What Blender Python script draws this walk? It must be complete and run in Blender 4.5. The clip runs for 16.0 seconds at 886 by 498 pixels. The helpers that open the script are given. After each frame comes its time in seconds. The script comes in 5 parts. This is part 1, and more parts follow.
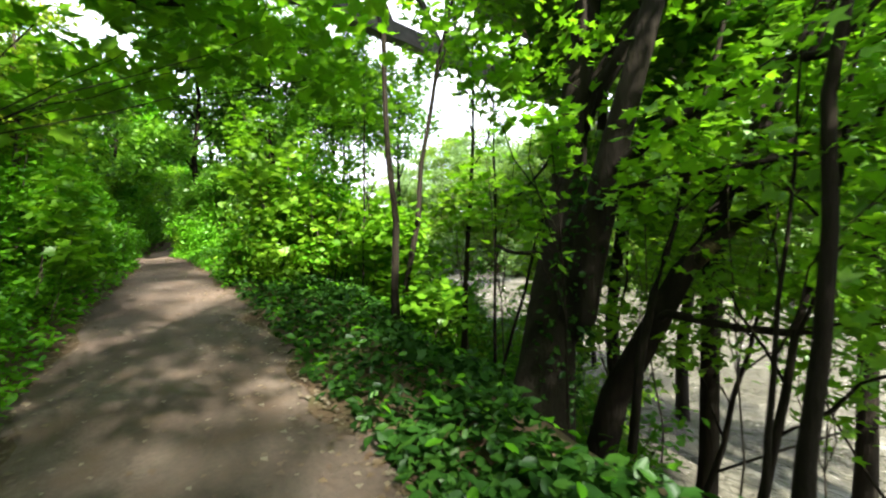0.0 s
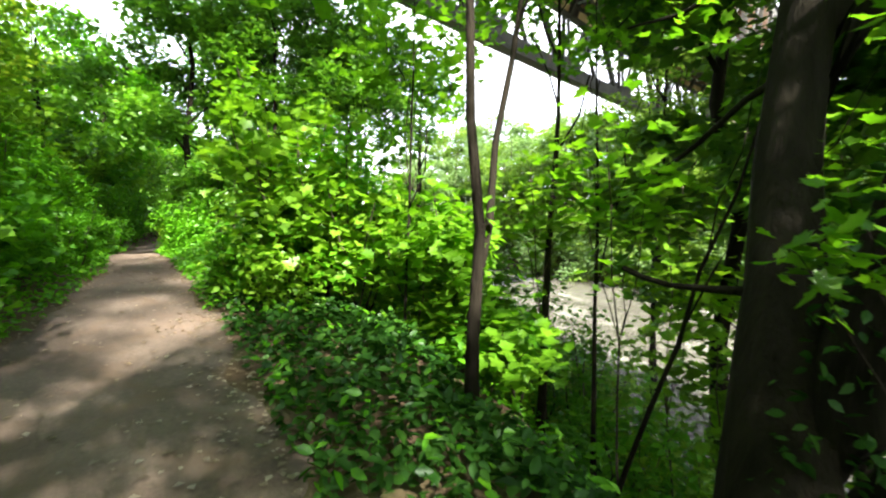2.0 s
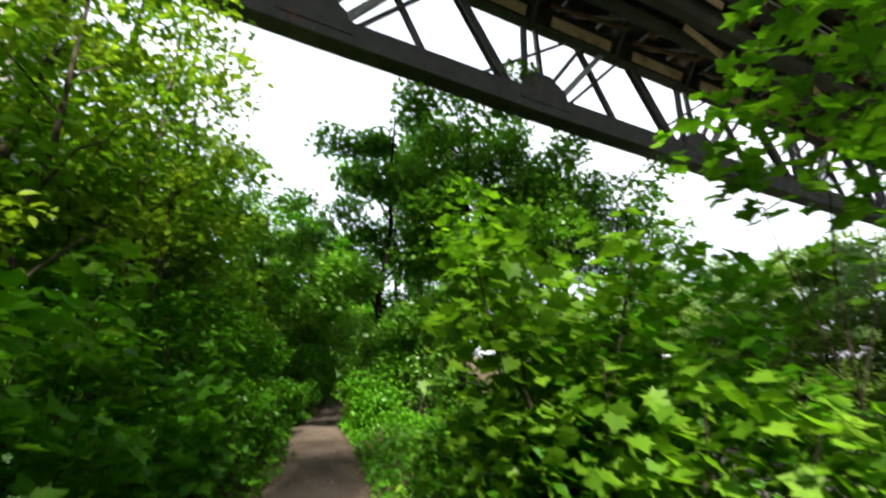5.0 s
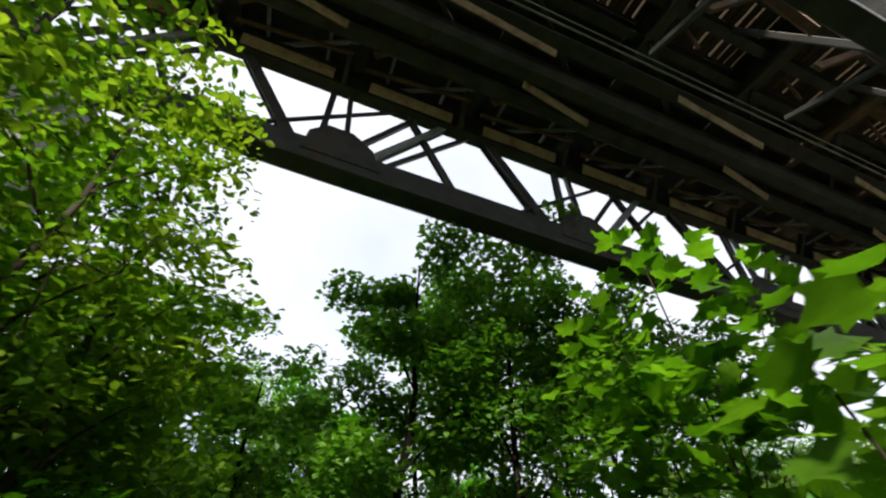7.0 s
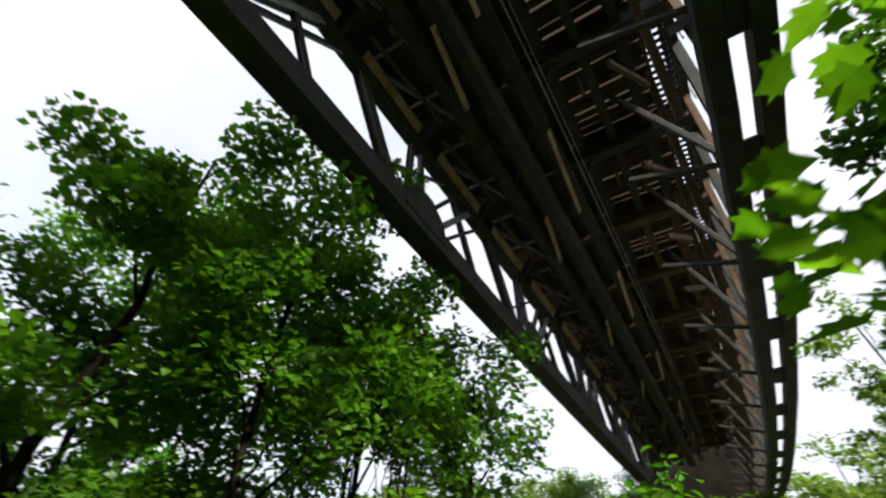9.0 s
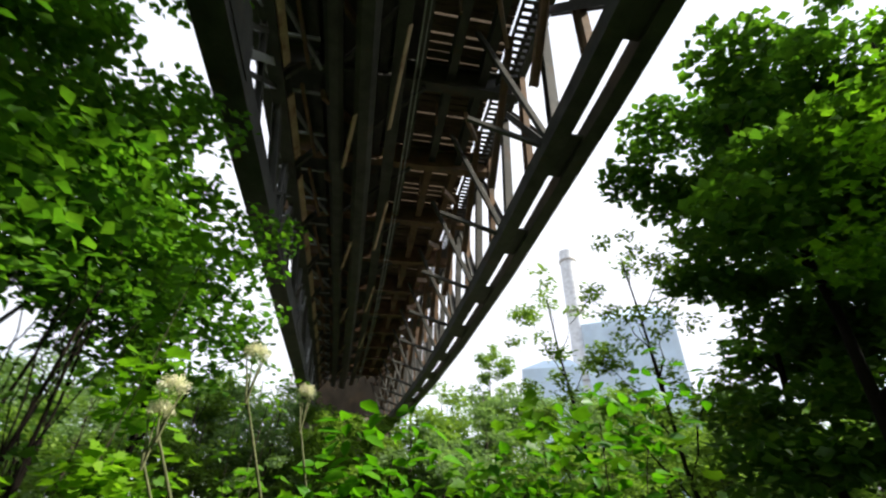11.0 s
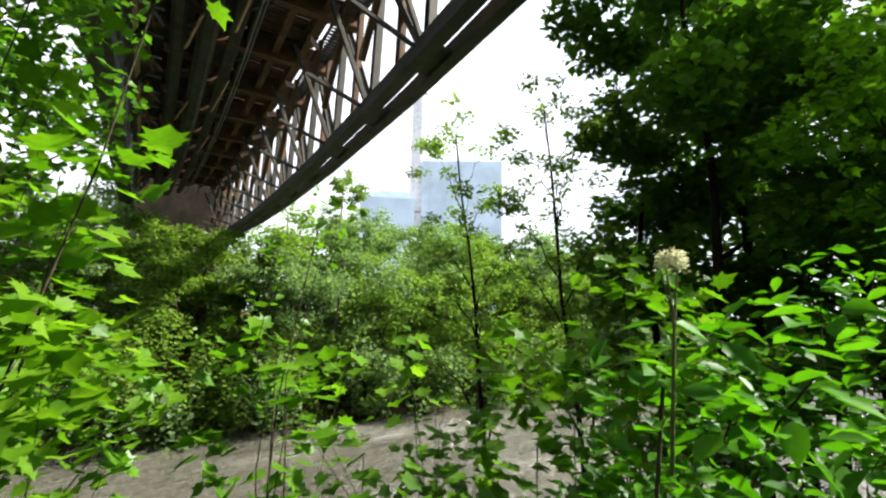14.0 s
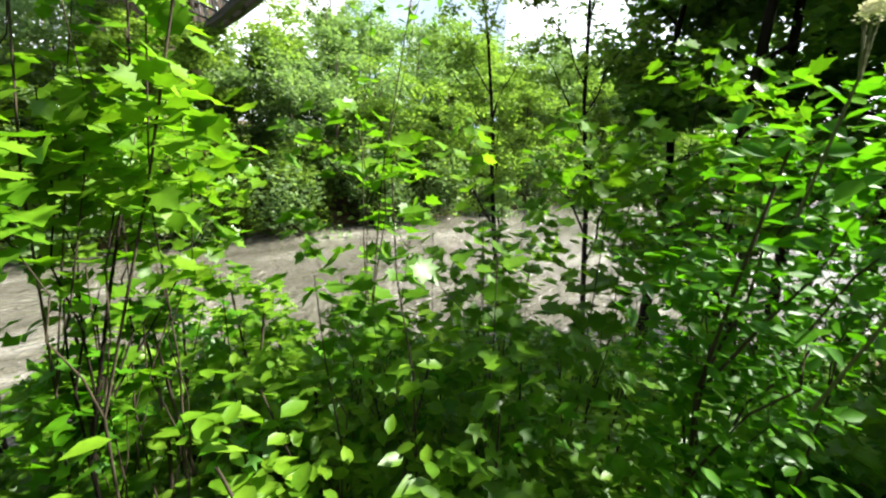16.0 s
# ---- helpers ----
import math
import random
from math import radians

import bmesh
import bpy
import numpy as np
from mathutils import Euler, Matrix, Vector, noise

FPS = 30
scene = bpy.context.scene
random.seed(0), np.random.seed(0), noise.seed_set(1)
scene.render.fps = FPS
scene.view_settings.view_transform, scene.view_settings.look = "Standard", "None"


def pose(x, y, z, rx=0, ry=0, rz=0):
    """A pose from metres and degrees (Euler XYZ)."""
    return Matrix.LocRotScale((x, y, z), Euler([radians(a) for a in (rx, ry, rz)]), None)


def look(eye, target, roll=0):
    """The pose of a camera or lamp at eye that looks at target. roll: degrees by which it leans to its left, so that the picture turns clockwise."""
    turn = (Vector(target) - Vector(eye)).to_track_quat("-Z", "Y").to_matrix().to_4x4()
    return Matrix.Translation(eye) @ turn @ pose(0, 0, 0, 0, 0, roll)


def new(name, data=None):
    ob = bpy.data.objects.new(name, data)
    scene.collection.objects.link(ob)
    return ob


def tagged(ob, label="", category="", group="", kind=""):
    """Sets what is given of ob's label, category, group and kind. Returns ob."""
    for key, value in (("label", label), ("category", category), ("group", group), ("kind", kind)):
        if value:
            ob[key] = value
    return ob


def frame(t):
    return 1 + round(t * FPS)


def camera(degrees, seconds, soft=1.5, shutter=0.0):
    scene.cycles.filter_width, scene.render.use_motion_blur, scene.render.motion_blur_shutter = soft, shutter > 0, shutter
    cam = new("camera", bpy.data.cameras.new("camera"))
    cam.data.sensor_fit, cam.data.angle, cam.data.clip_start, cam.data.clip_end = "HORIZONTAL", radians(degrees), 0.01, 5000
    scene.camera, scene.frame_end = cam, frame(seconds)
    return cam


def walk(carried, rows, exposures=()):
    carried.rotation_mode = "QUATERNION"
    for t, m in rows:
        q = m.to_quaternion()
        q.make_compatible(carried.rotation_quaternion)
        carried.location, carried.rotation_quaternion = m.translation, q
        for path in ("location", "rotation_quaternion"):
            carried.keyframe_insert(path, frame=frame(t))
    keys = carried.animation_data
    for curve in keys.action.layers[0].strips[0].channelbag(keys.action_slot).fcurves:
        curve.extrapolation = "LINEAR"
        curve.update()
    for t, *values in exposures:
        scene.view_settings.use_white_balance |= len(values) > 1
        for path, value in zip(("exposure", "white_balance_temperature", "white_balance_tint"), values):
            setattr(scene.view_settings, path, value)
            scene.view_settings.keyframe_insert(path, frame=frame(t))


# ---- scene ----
PATH = [
    (0, pose(11.845, -2.947, 1.550, 85.71, 1.17, 46.58)),
    (0.5, pose(11.233, -2.685, 1.534, 86.11, 0.61, 47.36)),
    (1, pose(10.668, -2.439, 1.560, 85.83, 0.32, 47.62)),
    (1.5, pose(10.073, -2.212, 1.605, 85.31, -0.15, 47.49)),
    (2, pose(9.530, -1.984, 1.670, 84.61, -0.12, 47.13)),
    (2.5, pose(8.911, -1.855, 1.720, 84.07, -0.20, 46.70)),
    (3, pose(8.260, -1.766, 1.721, 83.48, -0.19, 46.04)),
    (3.5, pose(7.624, -1.809, 1.799, 83.19, -0.63, 45.47)),
    (4, pose(7.064, -1.805, 1.939, 85.38, -0.06, 48.57)),
    (4.5, pose(6.802, -1.759, 1.964, 93.96, 0.31, 57.41)),
    (5, pose(6.465, -1.602, 2.099, 103.90, -0.38, 67.45)),
    (5.2, pose(6.230, -1.600, 2.115, 108.36, -0.04, 69.81)),
    (7.5, pose(3.297, -1.106, 2.514, 129.19, 0.88, 67.10)),
    (8, pose(2.696, -0.915, 2.471, 129.28, -0.03, 58.96)),
    (8.5, pose(1.988, -0.647, 2.410, 130.52, -2.28, 46.18)),
    (9, pose(1.260, -0.489, 2.345, 129.71, -1.05, 32.53)),
    (9.5, pose(0.662, -0.250, 2.305, 129.16, -0.22, 21.07)),
    (10, pose(0.199, -0.072, 2.278, 126.53, 0.00, 10.37)),
    (10.2, pose(0.014, -0.001, 2.267, 125.48, -0.01, 6.09)),
    (12.5, pose(-1.477, 1.733, 2.887, 108.43, -1.18, -30.06)),
    (13, pose(-1.672, 1.793, 2.826, 104.07, -0.83, -31.88)),
    (13.5, pose(-1.774, 1.893, 2.778, 101.04, -1.03, -32.00)),
    (14, pose(-1.885, 1.959, 2.717, 98.41, -1.14, -32.10)),
    (14.5, pose(-2.044, 2.017, 2.658, 93.38, -1.42, -32.27)),
    (15, pose(-2.182, 2.141, 2.589, 85.48, -1.57, -32.45)),
    (15.5, pose(-2.296, 2.223, 2.541, 77.79, -1.70, -32.42)),
    (16, pose(-2.342, 2.139, 2.553, 74.29, -1.73, -32.65)),
]
cam = camera(91.0, 16.0, soft=2.2, shutter=0.3)
walk(cam, PATH, exposures=[(0, 2.85), (2.0, 3.05), (3.6, 2.7), (5.0, 1.8), (7.5, 0.98), (9.5, 0.95), (12.3, 1.55), (14.3, 1.72), (16.0, 2.35)])

# ---- sky and sun ----
SUN_AZ, SUN_EL = 106.0, 43.0          # degrees clockwise from +y, and above the horizon
world = bpy.data.worlds.new("sky")
scene.world = world
world.use_nodes = True
wn, wl = world.node_tree.nodes, world.node_tree.links
wn.clear()
w_out = wn.new("ShaderNodeOutputWorld")
w_bg = wn.new("ShaderNodeBackground")
w_sky = wn.new("ShaderNodeTexSky")
w_sky.sky_type, w_sky.sun_disc = "NISHITA", False
w_sky.sun_elevation, w_sky.sun_rotation = radians(SUN_EL), radians(SUN_AZ)
w_co = wn.new("ShaderNodeTexCoord")
w_noise = wn.new("ShaderNodeTexNoise")
w_noise.inputs["Scale"].default_value, w_noise.inputs["Detail"].default_value = 1.7, 6.0
w_ramp = wn.new("ShaderNodeMapRange")
w_ramp.inputs["From Min"].default_value, w_ramp.inputs["From Max"].default_value = 0.34, 0.56
w_ramp.inputs["To Min"].default_value, w_ramp.inputs["To Max"].default_value = 0.68, 0.97
w_mix = wn.new("ShaderNodeMix")
w_mix.data_type = "RGBA"
w_mix.inputs["B"].default_value = (3.55, 3.63, 3.95, 1)      # thin bright cloud
wl.new(w_co.outputs["Generated"], w_noise.inputs["Vector"])
wl.new(w_noise.outputs["Fac"], w_ramp.inputs["Value"])
wl.new(w_ramp.outputs["Result"], w_mix.inputs["Factor"])
wl.new(w_sky.outputs["Color"], w_mix.inputs["A"])
w_sep, w_up, w_gain = wn.new("ShaderNodeSeparateXYZ"), wn.new("ShaderNodeMapRange"), wn.new("ShaderNodeMix")
w_up.inputs["To Min"].default_value, w_up.inputs["To Max"].default_value = 1.0, 1.06
w_gain.data_type, w_gain.blend_type, w_gain.inputs["Factor"].default_value = "RGBA", "MULTIPLY", 1.0
wl.new(w_co.outputs["Generated"], w_sep.inputs["Vector"])
wl.new(w_sep.outputs["Z"], w_up.inputs["Value"])
wl.new(w_mix.outputs["Result"], w_gain.inputs["A"])
wl.new(w_up.outputs["Result"], w_gain.inputs["B"])
wl.new(w_gain.outputs["Result"], w_bg.inputs["Color"])
w_bg.inputs["Strength"].default_value = 0.15
wl.new(w_bg.outputs["Background"], w_out.inputs["Surface"])

sun = new("sun", bpy.data.lights.new("sun", "SUN"))
sun.data.energy, sun.data.angle, sun.data.color = 4.9, radians(2.5), (1.0, 0.93, 0.8)
sa, se = radians(SUN_AZ), radians(SUN_EL)
sun.matrix_world = look((40 * math.sin(sa) * math.cos(se), 40 * math.cos(sa) * math.cos(se), 40 * math.sin(se)), (0, 0, 0))


# ---- materials ----
def material(name):
    m = bpy.data.materials.new(name)
    m.use_nodes = True
    t = m.node_tree
    t.nodes.clear()
    out = t.nodes.new("ShaderNodeOutputMaterial")
    return m, t, out


def ramp(t, fac, stops):
    r = t.nodes.new("ShaderNodeValToRGB")
    e = r.color_ramp.elements
    while len(e) < len(stops):
        e.new(0.5)
    for el, (p, c) in zip(e, stops):
        el.position, el.color = p, (*c, 1)
    t.links.new(fac, r.inputs["Fac"])
    return r.outputs["Color"]


def noise_tex(t, scale, detail=4.0, rough=0.55, stretch=(1, 1, 1)):
    co = t.nodes.new("ShaderNodeTexCoord")
    mp = t.nodes.new("ShaderNodeMapping")
    mp.inputs["Scale"].default_value = stretch
    n = t.nodes.new("ShaderNodeTexNoise")
    n.inputs["Scale"].default_value, n.inputs["Detail"].default_value, n.inputs["Roughness"].default_value = scale, detail, rough
    t.links.new(co.outputs["Object"], mp.inputs["Vector"])
    t.links.new(mp.outputs["Vector"], n.inputs["Vector"])
    return n.outputs["Fac"]


def blend(t, fac, a, b, mode="MIX"):
    m = t.nodes.new("ShaderNodeMix")
    m.data_type, m.blend_type = "RGBA", mode
    for socket, v in (("Factor", fac), ("A", a), ("B", b)):
        if isinstance(v, (int, float)):
            m.inputs[socket].default_value = v
        elif isinstance(v, tuple):
            m.inputs[socket].default_value = (*v, 1)
        else:
            t.links.new(v, m.inputs[socket])
    return m.outputs["Result"]


def bumped(t, height, strength, distance=0.02):
    b = t.nodes.new("ShaderNodeBump")
    b.inputs["Strength"].default_value, b.inputs["Distance"].default_value = strength, distance
    t.links.new(height, b.inputs["Height"])
    return b.outputs["Normal"]


def leaf_material(name, dark, mid, light, through_it=0.42, gloss=0.07):
    """Thin leaves: colour varies leaf by leaf and in larger patches; light passes through."""
    m, t, out = material(name)
    geo = t.nodes.new("ShaderNodeNewGeometry")
    col = ramp(t, geo.outputs["Random Per Island"], [(0.0, dark), (0.55, mid), (1.0, light)])
    patch = ramp(t, noise_tex(t, 0.55, 3.0), [(0.3, (0.7, 0.75, 0.7)), (0.7, (1.15, 1.12, 1.0))])
    col = blend(t, 1.0, col, patch, "MULTIPLY")
    spots = ramp(t, noise_tex(t, 26.0, 2.0), [(0.35, (0.86, 0.86, 0.86)), (0.65, (1.06, 1.06, 1.06))])
    col = blend(t, 1.0, col, spots, "MULTIPLY")
    dif, tra, glo = (t.nodes.new("ShaderNodeBsdf" + k) for k in ("Diffuse", "Translucent", "Glossy"))
    glo.inputs["Roughness"].default_value = 0.42
    glo.inputs["Color"].default_value = (0.9, 0.95, 1.0, 1)
    t.links.new(col, dif.inputs["Color"])
    warm = blend(t, 1.0, col, (1.12, 1.22, 0.6), "MULTIPLY")
    t.links.new(warm, tra.inputs["Color"])
    a, b = t.nodes.new("ShaderNodeMixShader"), t.nodes.new("ShaderNodeMixShader")
    a.inputs["Fac"].default_value, b.inputs["Fac"].default_value = through_it, gloss
    t.links.new(dif.outputs["BSDF"], a.inputs[1])
    t.links.new(tra.outputs["BSDF"], a.inputs[2])
    t.links.new(a.outputs["Shader"], b.inputs[1])
    t.links.new(glo.outputs["BSDF"], b.inputs[2])
    t.links.new(b.outputs["Shader"], out.inputs["Surface"])
    return m


def surface(name, stops, scale, rough=0.8, metal=0.0, bump=0.3, fine=8.0, stretch=(1, 1, 1), second=None, dist=0.02):
    """A solid surface: coarse colour noise, fine grain, relief; second = (colour, scale, from, to) lays patches over it."""
    m, t, out = material(name)
    p = t.nodes.new("ShaderNodeBsdfPrincipled")
    col = ramp(t, noise_tex(t, scale, 6.0, 0.6, stretch), stops)
    grain_f = noise_tex(t, scale * fine, 4.0, 0.6, stretch)
    grain = ramp(t, grain_f, [(0.3, (0.78, 0.78, 0.78)), (0.7, (1.18, 1.18, 1.18))])
    col = blend(t, 1.0, col, grain, "MULTIPLY")
    if second:
        c2, s2, lo, hi = second
        mask = ramp(t, noise_tex(t, s2, 7.0, 0.65), [(lo, (0, 0, 0)), (hi, (1, 1, 1))])
        col = blend(t, mask, col, c2)
    t.links.new(col, p.inputs["Base Color"])
    rr = ramp(t, grain_f, [(0.3, (rough - 0.08,) * 3), (0.7, (min(1, rough + 0.1),) * 3)])
    t.links.new(rr, p.inputs["Roughness"])
    p.inputs["Metallic"].default_value = metal
    p.inputs["Specular IOR Level"].default_value = 0.1 if rough >= 0.84 else 0.4
    t.links.new(bumped(t, grain_f, bump, dist), p.inputs["Normal"])
    t.links.new(p.outputs["BSDF"], out.inputs["Surface"])
    return m


LEAF_MAPLE = leaf_material("maple_leaf", (0.075, 0.2, 0.008), (0.115, 0.275, 0.012), (0.165, 0.35, 0.018), 0.56, 0.02)
LEAF_BRIGHT = leaf_material("bright_leaf", (0.095, 0.225, 0.01), (0.14, 0.295, 0.016), (0.2, 0.37, 0.025), 0.53, 0.02)
LEAF_SHRUB = leaf_material("shrub_leaf", (0.0484, 0.18, 0.0054), (0.0748, 0.245, 0.0072), (0.11, 0.31, 0.0108), 0.48, 0.018)
LEAF_DARK = leaf_material("dark_tree_leaf", (0.06, 0.175, 0.013), (0.092, 0.235, 0.018), (0.135, 0.295, 0.024), 0.55, 0.03)
# bank trees' leaf: their backlit shade is put into a darker green
LEAF_BANK_SHADED = leaf_material("shaded_bank_tree_leaf", (0.052, 0.138, 0.013), (0.082, 0.195, 0.018), (0.122, 0.25, 0.026), 0.45, 0.03)
LEAF_IVY = leaf_material("ivy_leaf", (0.011, 0.042, 0.006), (0.02, 0.066, 0.009), (0.036, 0.1, 0.013), 0.2, 0.01)
# far-bank greens, paled and greyed: distance haze is put into the leaf colour
LEAF_FAR = leaf_material("far_leaf", (0.1, 0.185, 0.035), (0.145, 0.245, 0.045), (0.205, 0.315, 0.06), 0.58, 0.01)
LEAF_HAZY = leaf_material("hazy_grey_green_leaf", (0.11, 0.19, 0.08), (0.15, 0.24, 0.105), (0.195, 0.295, 0.135), 0.55, 0.01)
PETAL = leaf_material("cream_blossom", (0.8, 0.79, 0.7), (0.86, 0.855, 0.78), (0.9, 0.9, 0.84), 0.08, 0.01)
LEAF_YELLOW = leaf_material("yellow_green_leaf", (0.15, 0.26, 0.015), (0.21, 0.33, 0.022), (0.29, 0.4, 0.035), 0.5, 0.02)
LITTER = leaf_material("fallen_leaf", (0.08, 0.05, 0.028), (0.14, 0.1, 0.065), (0.22, 0.19, 0.155), 0.1, 0.05)
# near-black: the shade on backlit trunks is put into the bark colour
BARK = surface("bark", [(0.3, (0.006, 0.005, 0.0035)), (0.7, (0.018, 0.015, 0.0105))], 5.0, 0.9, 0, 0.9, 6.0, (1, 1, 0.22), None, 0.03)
BARK_MOSS = surface("mossy_bark", [(0.3, (0.012, 0.01, 0.007)), (0.7, (0.034, 0.028, 0.019))], 5.0, 0.9, 0, 0.9, 6.0, (1, 1, 0.25), ((0.16, 0.13, 0.05), 2.2, 0.52, 0.62), 0.03)
BARK_YOUNG = surface("young_bark", [(0.3, (0.03, 0.026, 0.018)), (0.7, (0.075, 0.062, 0.045))], 9.0, 0.85, 0, 0.5, 5.0, (1, 1, 0.3))
STEM = surface("green_stem", [(0.3, (0.07, 0.085, 0.03)), (0.7, (0.13, 0.14, 0.06))], 14.0, 0.7, 0, 0.2)
EARTH = surface("woodland_soil", [(0.25, (0.05, 0.035, 0.022)), (0.5, (0.085, 0.06, 0.038)), (0.75, (0.06, 0.075, 0.025))], 1.4, 0.95, 0, 0.6, 14.0, (1, 1, 1), None, 0.04)
TRACK = surface("trodden_earth", [(0.25, (0.058, 0.043, 0.034)), (0.5, (0.096, 0.074, 0.06)), (0.75, (0.145, 0.116, 0.095))], 1.1, 0.9, 0, 0.5, 22.0, (1, 1, 1), ((0.1, 0.072, 0.053), 2.6, 0.5, 0.66), 0.02)
STEEL = surface("weathered_steel", [(0.3, (0.034, 0.035, 0.032)), (0.7, (0.08, 0.078, 0.069))], 1.7, 0.62, 0.25, 0.25, 9.0, (1, 1, 1), ((0.085, 0.05, 0.03), 1.1, 0.58, 0.74))
RUST = surface("rusted_steel", [(0.3, (0.1, 0.058, 0.034)), (0.7, (0.21, 0.13, 0.075))], 1.9, 0.8, 0.1, 0.35, 9.0, (1, 1, 1), ((0.1, 0.085, 0.07), 1.3, 0.5, 0.68))
PAINT = surface("grey_painted_steel", [(0.3, (0.2, 0.215, 0.21)), (0.7, (0.34, 0.35, 0.34))], 1.5, 0.55, 0.1, 0.15, 9.0, (1, 1, 1), ((0.15, 0.1, 0.07), 1.6, 0.58, 0.7))
TIMBER = surface("old_timber", [(0.3, (0.06, 0.043, 0.03)), (0.7, (0.15, 0.11, 0.075))], 3.0, 0.85, 0, 0.4, 9.0, (0.3, 1, 1))
CONCRETE = surface("stained_concrete", [(0.3, (0.3, 0.29, 0.27)), (0.7, (0.46, 0.45, 0.42))], 0.9, 0.88, 0, 0.3, 12.0, (1, 1, 0.5), ((0.2, 0.19, 0.16), 0.7, 0.5, 0.7))
# very dark masonry with browner patches
ABUTMENT_STONE = surface("dark_masonry", [(0.3, (0.016, 0.014, 0.011)), (0.7, (0.036, 0.03, 0.024))], 0.9, 0.9, 0, 0.4, 10.0, (1, 1, 0.5), ((0.04, 0.03, 0.021), 0.7, 0.5, 0.7))
PIER_STONE = surface("brown_stained_masonry", [(0.3, (0.2, 0.17, 0.13)), (0.7, (0.32, 0.28, 0.22))], 0.9, 0.9, 0, 0.4, 10.0, (1, 1, 0.5), ((0.14, 0.115, 0.09), 0.7, 0.5, 0.7))
# rust-patched tan, kept pale: light falling on the plates is put into the colour
TAN_PLATE = surface("lit_tan_rusted_plate", [(0.3, (0.3, 0.21, 0.125)), (0.7, (0.46, 0.35, 0.23))], 1.7, 0.8, 0, 0.3, 8.0, (1, 1, 1), ((0.17, 0.08, 0.04), 1.4, 0.52, 0.7))
# the blue of distance haze is put into these far-off wall and chimney colours
CLADDING = surface("haze_blue_cladding", [(0.3, (0.5, 0.64, 0.76)), (0.7, (0.54, 0.67, 0.79))], 0.02, 0.6, 0, 0.02, 3.0)
CHIMNEY = surface("pale_concrete", [(0.3, (0.62, 0.66, 0.7)), (0.7, (0.72, 0.75, 0.78))], 0.08, 0.8, 0, 0.1, 6.0)


def water_material():
    m, t, out = material("muddy_river_water")
    p = t.nodes.new("ShaderNodeBsdfPrincipled")
    col = ramp(t, noise_tex(t, 0.5, 6.0, 0.6, (0.35, 1, 1)), [(0.3, (0.062, 0.06, 0.046)), (0.55, (0.105, 0.103, 0.083)), (0.72, (0.24, 0.24, 0.215))])
    t.links.new(col, p.inputs["Base Color"])
    p.inputs["Roughness"].default_value = 0.1
    p.inputs["IOR"].default_value = 1.33
    a, b = noise_tex(t, 1.1, 6.0, 0.65, (0.3, 1, 1)), noise_tex(t, 5.0, 4.0, 0.6, (0.45, 1, 1))
    h = blend(t, 0.35, a, b)
    t.links.new(bumped(t, h, 1.0, 0.9), p.inputs["Normal"])
    t.links.new(p.outputs["BSDF"], out.inputs["Surface"])
    return m


WATER = water_material()


# ---- mesh helpers ----
def part(name, bm, mat, parent=None, label=""):
    me = bpy.data.meshes.new(name)
    bm.to_mesh(me)
    bm.free()
    me.materials.append(mat)
    ob = new(name, me)
    if parent is not None:
        ob.parent = parent
    return tagged(ob, label)


def empty(name, where=(0, 0, 0), **tags):
    ob = new(name)
    ob.location = where
    ob.empty_display_size = 0.2
    return tagged(ob, **tags)


def raw_mesh(name, verts, faces, mat, parent=None, smooth=False):
    """Mesh from arrays: verts (n, 3), faces (m, k) of one length."""
    verts, faces = np.asarray(verts, np.float32), np.asarray(faces, np.int32)
    me = bpy.data.meshes.new(name)
    me.vertices.add(len(verts))
    me.vertices.foreach_set("co", verts.ravel())
    m, k = faces.shape
    me.loops.add(m * k)
    me.loops.foreach_set("vertex_index", faces.ravel())
    me.polygons.add(m)
    me.polygons.foreach_set("loop_start", np.arange(0, m * k, k, dtype=np.int32))
    me.polygons.foreach_set("loop_total", np.full(m, k, np.int32))
    if smooth:
        me.polygons.foreach_set("use_smooth", np.ones(m, bool))
    me.update(calc_edges=True)
    me.materials.append(mat)
    ob = new(name, me)
    if parent is not None:
        ob.parent = parent
    return ob


def beam(name, a, b, w, h, mat, parent, up=(0, 0, 1), bevel=0.012, flange=0.0):
    """A straight steel member from a to b, w across and h high; flange > 0 makes it an I or channel shape."""
    a, b, up = Vector(a), Vector(b), Vector(up)
    d = (b - a)
    y = d.normalized()
    x = y.cross(up)
    if x.length < 1e-4:
        x = y.cross(Vector((1, 0, 0)))
    x.normalize()
    z = x.cross(y)
    bm = bmesh.new()
    if flange:
        t = flange
        sec = [(-w / 2, -h / 2), (w / 2, -h / 2), (w / 2, -h / 2 + t), (t / 2, -h / 2 + t), (t / 2, h / 2 - t), (w / 2, h / 2 - t),
               (w / 2, h / 2), (-w / 2, h / 2), (-w / 2, h / 2 - t), (-t / 2, h / 2 - t), (-t / 2, -h / 2 + t), (-w / 2, -h / 2 + t)]
    else:
        c = min(bevel, w / 4, h / 4)
        sec = [(-w / 2 + c, -h / 2), (w / 2 - c, -h / 2), (w / 2, -h / 2 + c), (w / 2, h / 2 - c), (w / 2 - c, h / 2), (-w / 2 + c, h / 2), (-w / 2, h / 2 - c), (-w / 2, -h / 2 + c)]
    va = [bm.verts.new(a + x * p + z * q) for p, q in sec]
    vb = [bm.verts.new(b + x * p + z * q) for p, q in sec]
    n = len(sec)
    for i in range(n):
        bm.faces.new((va[i], va[(i + 1) % n], vb[(i + 1) % n], vb[i]))
    bm.faces.new(va[::-1])
    bm.faces.new(vb)
    return part(name, bm, mat, parent)


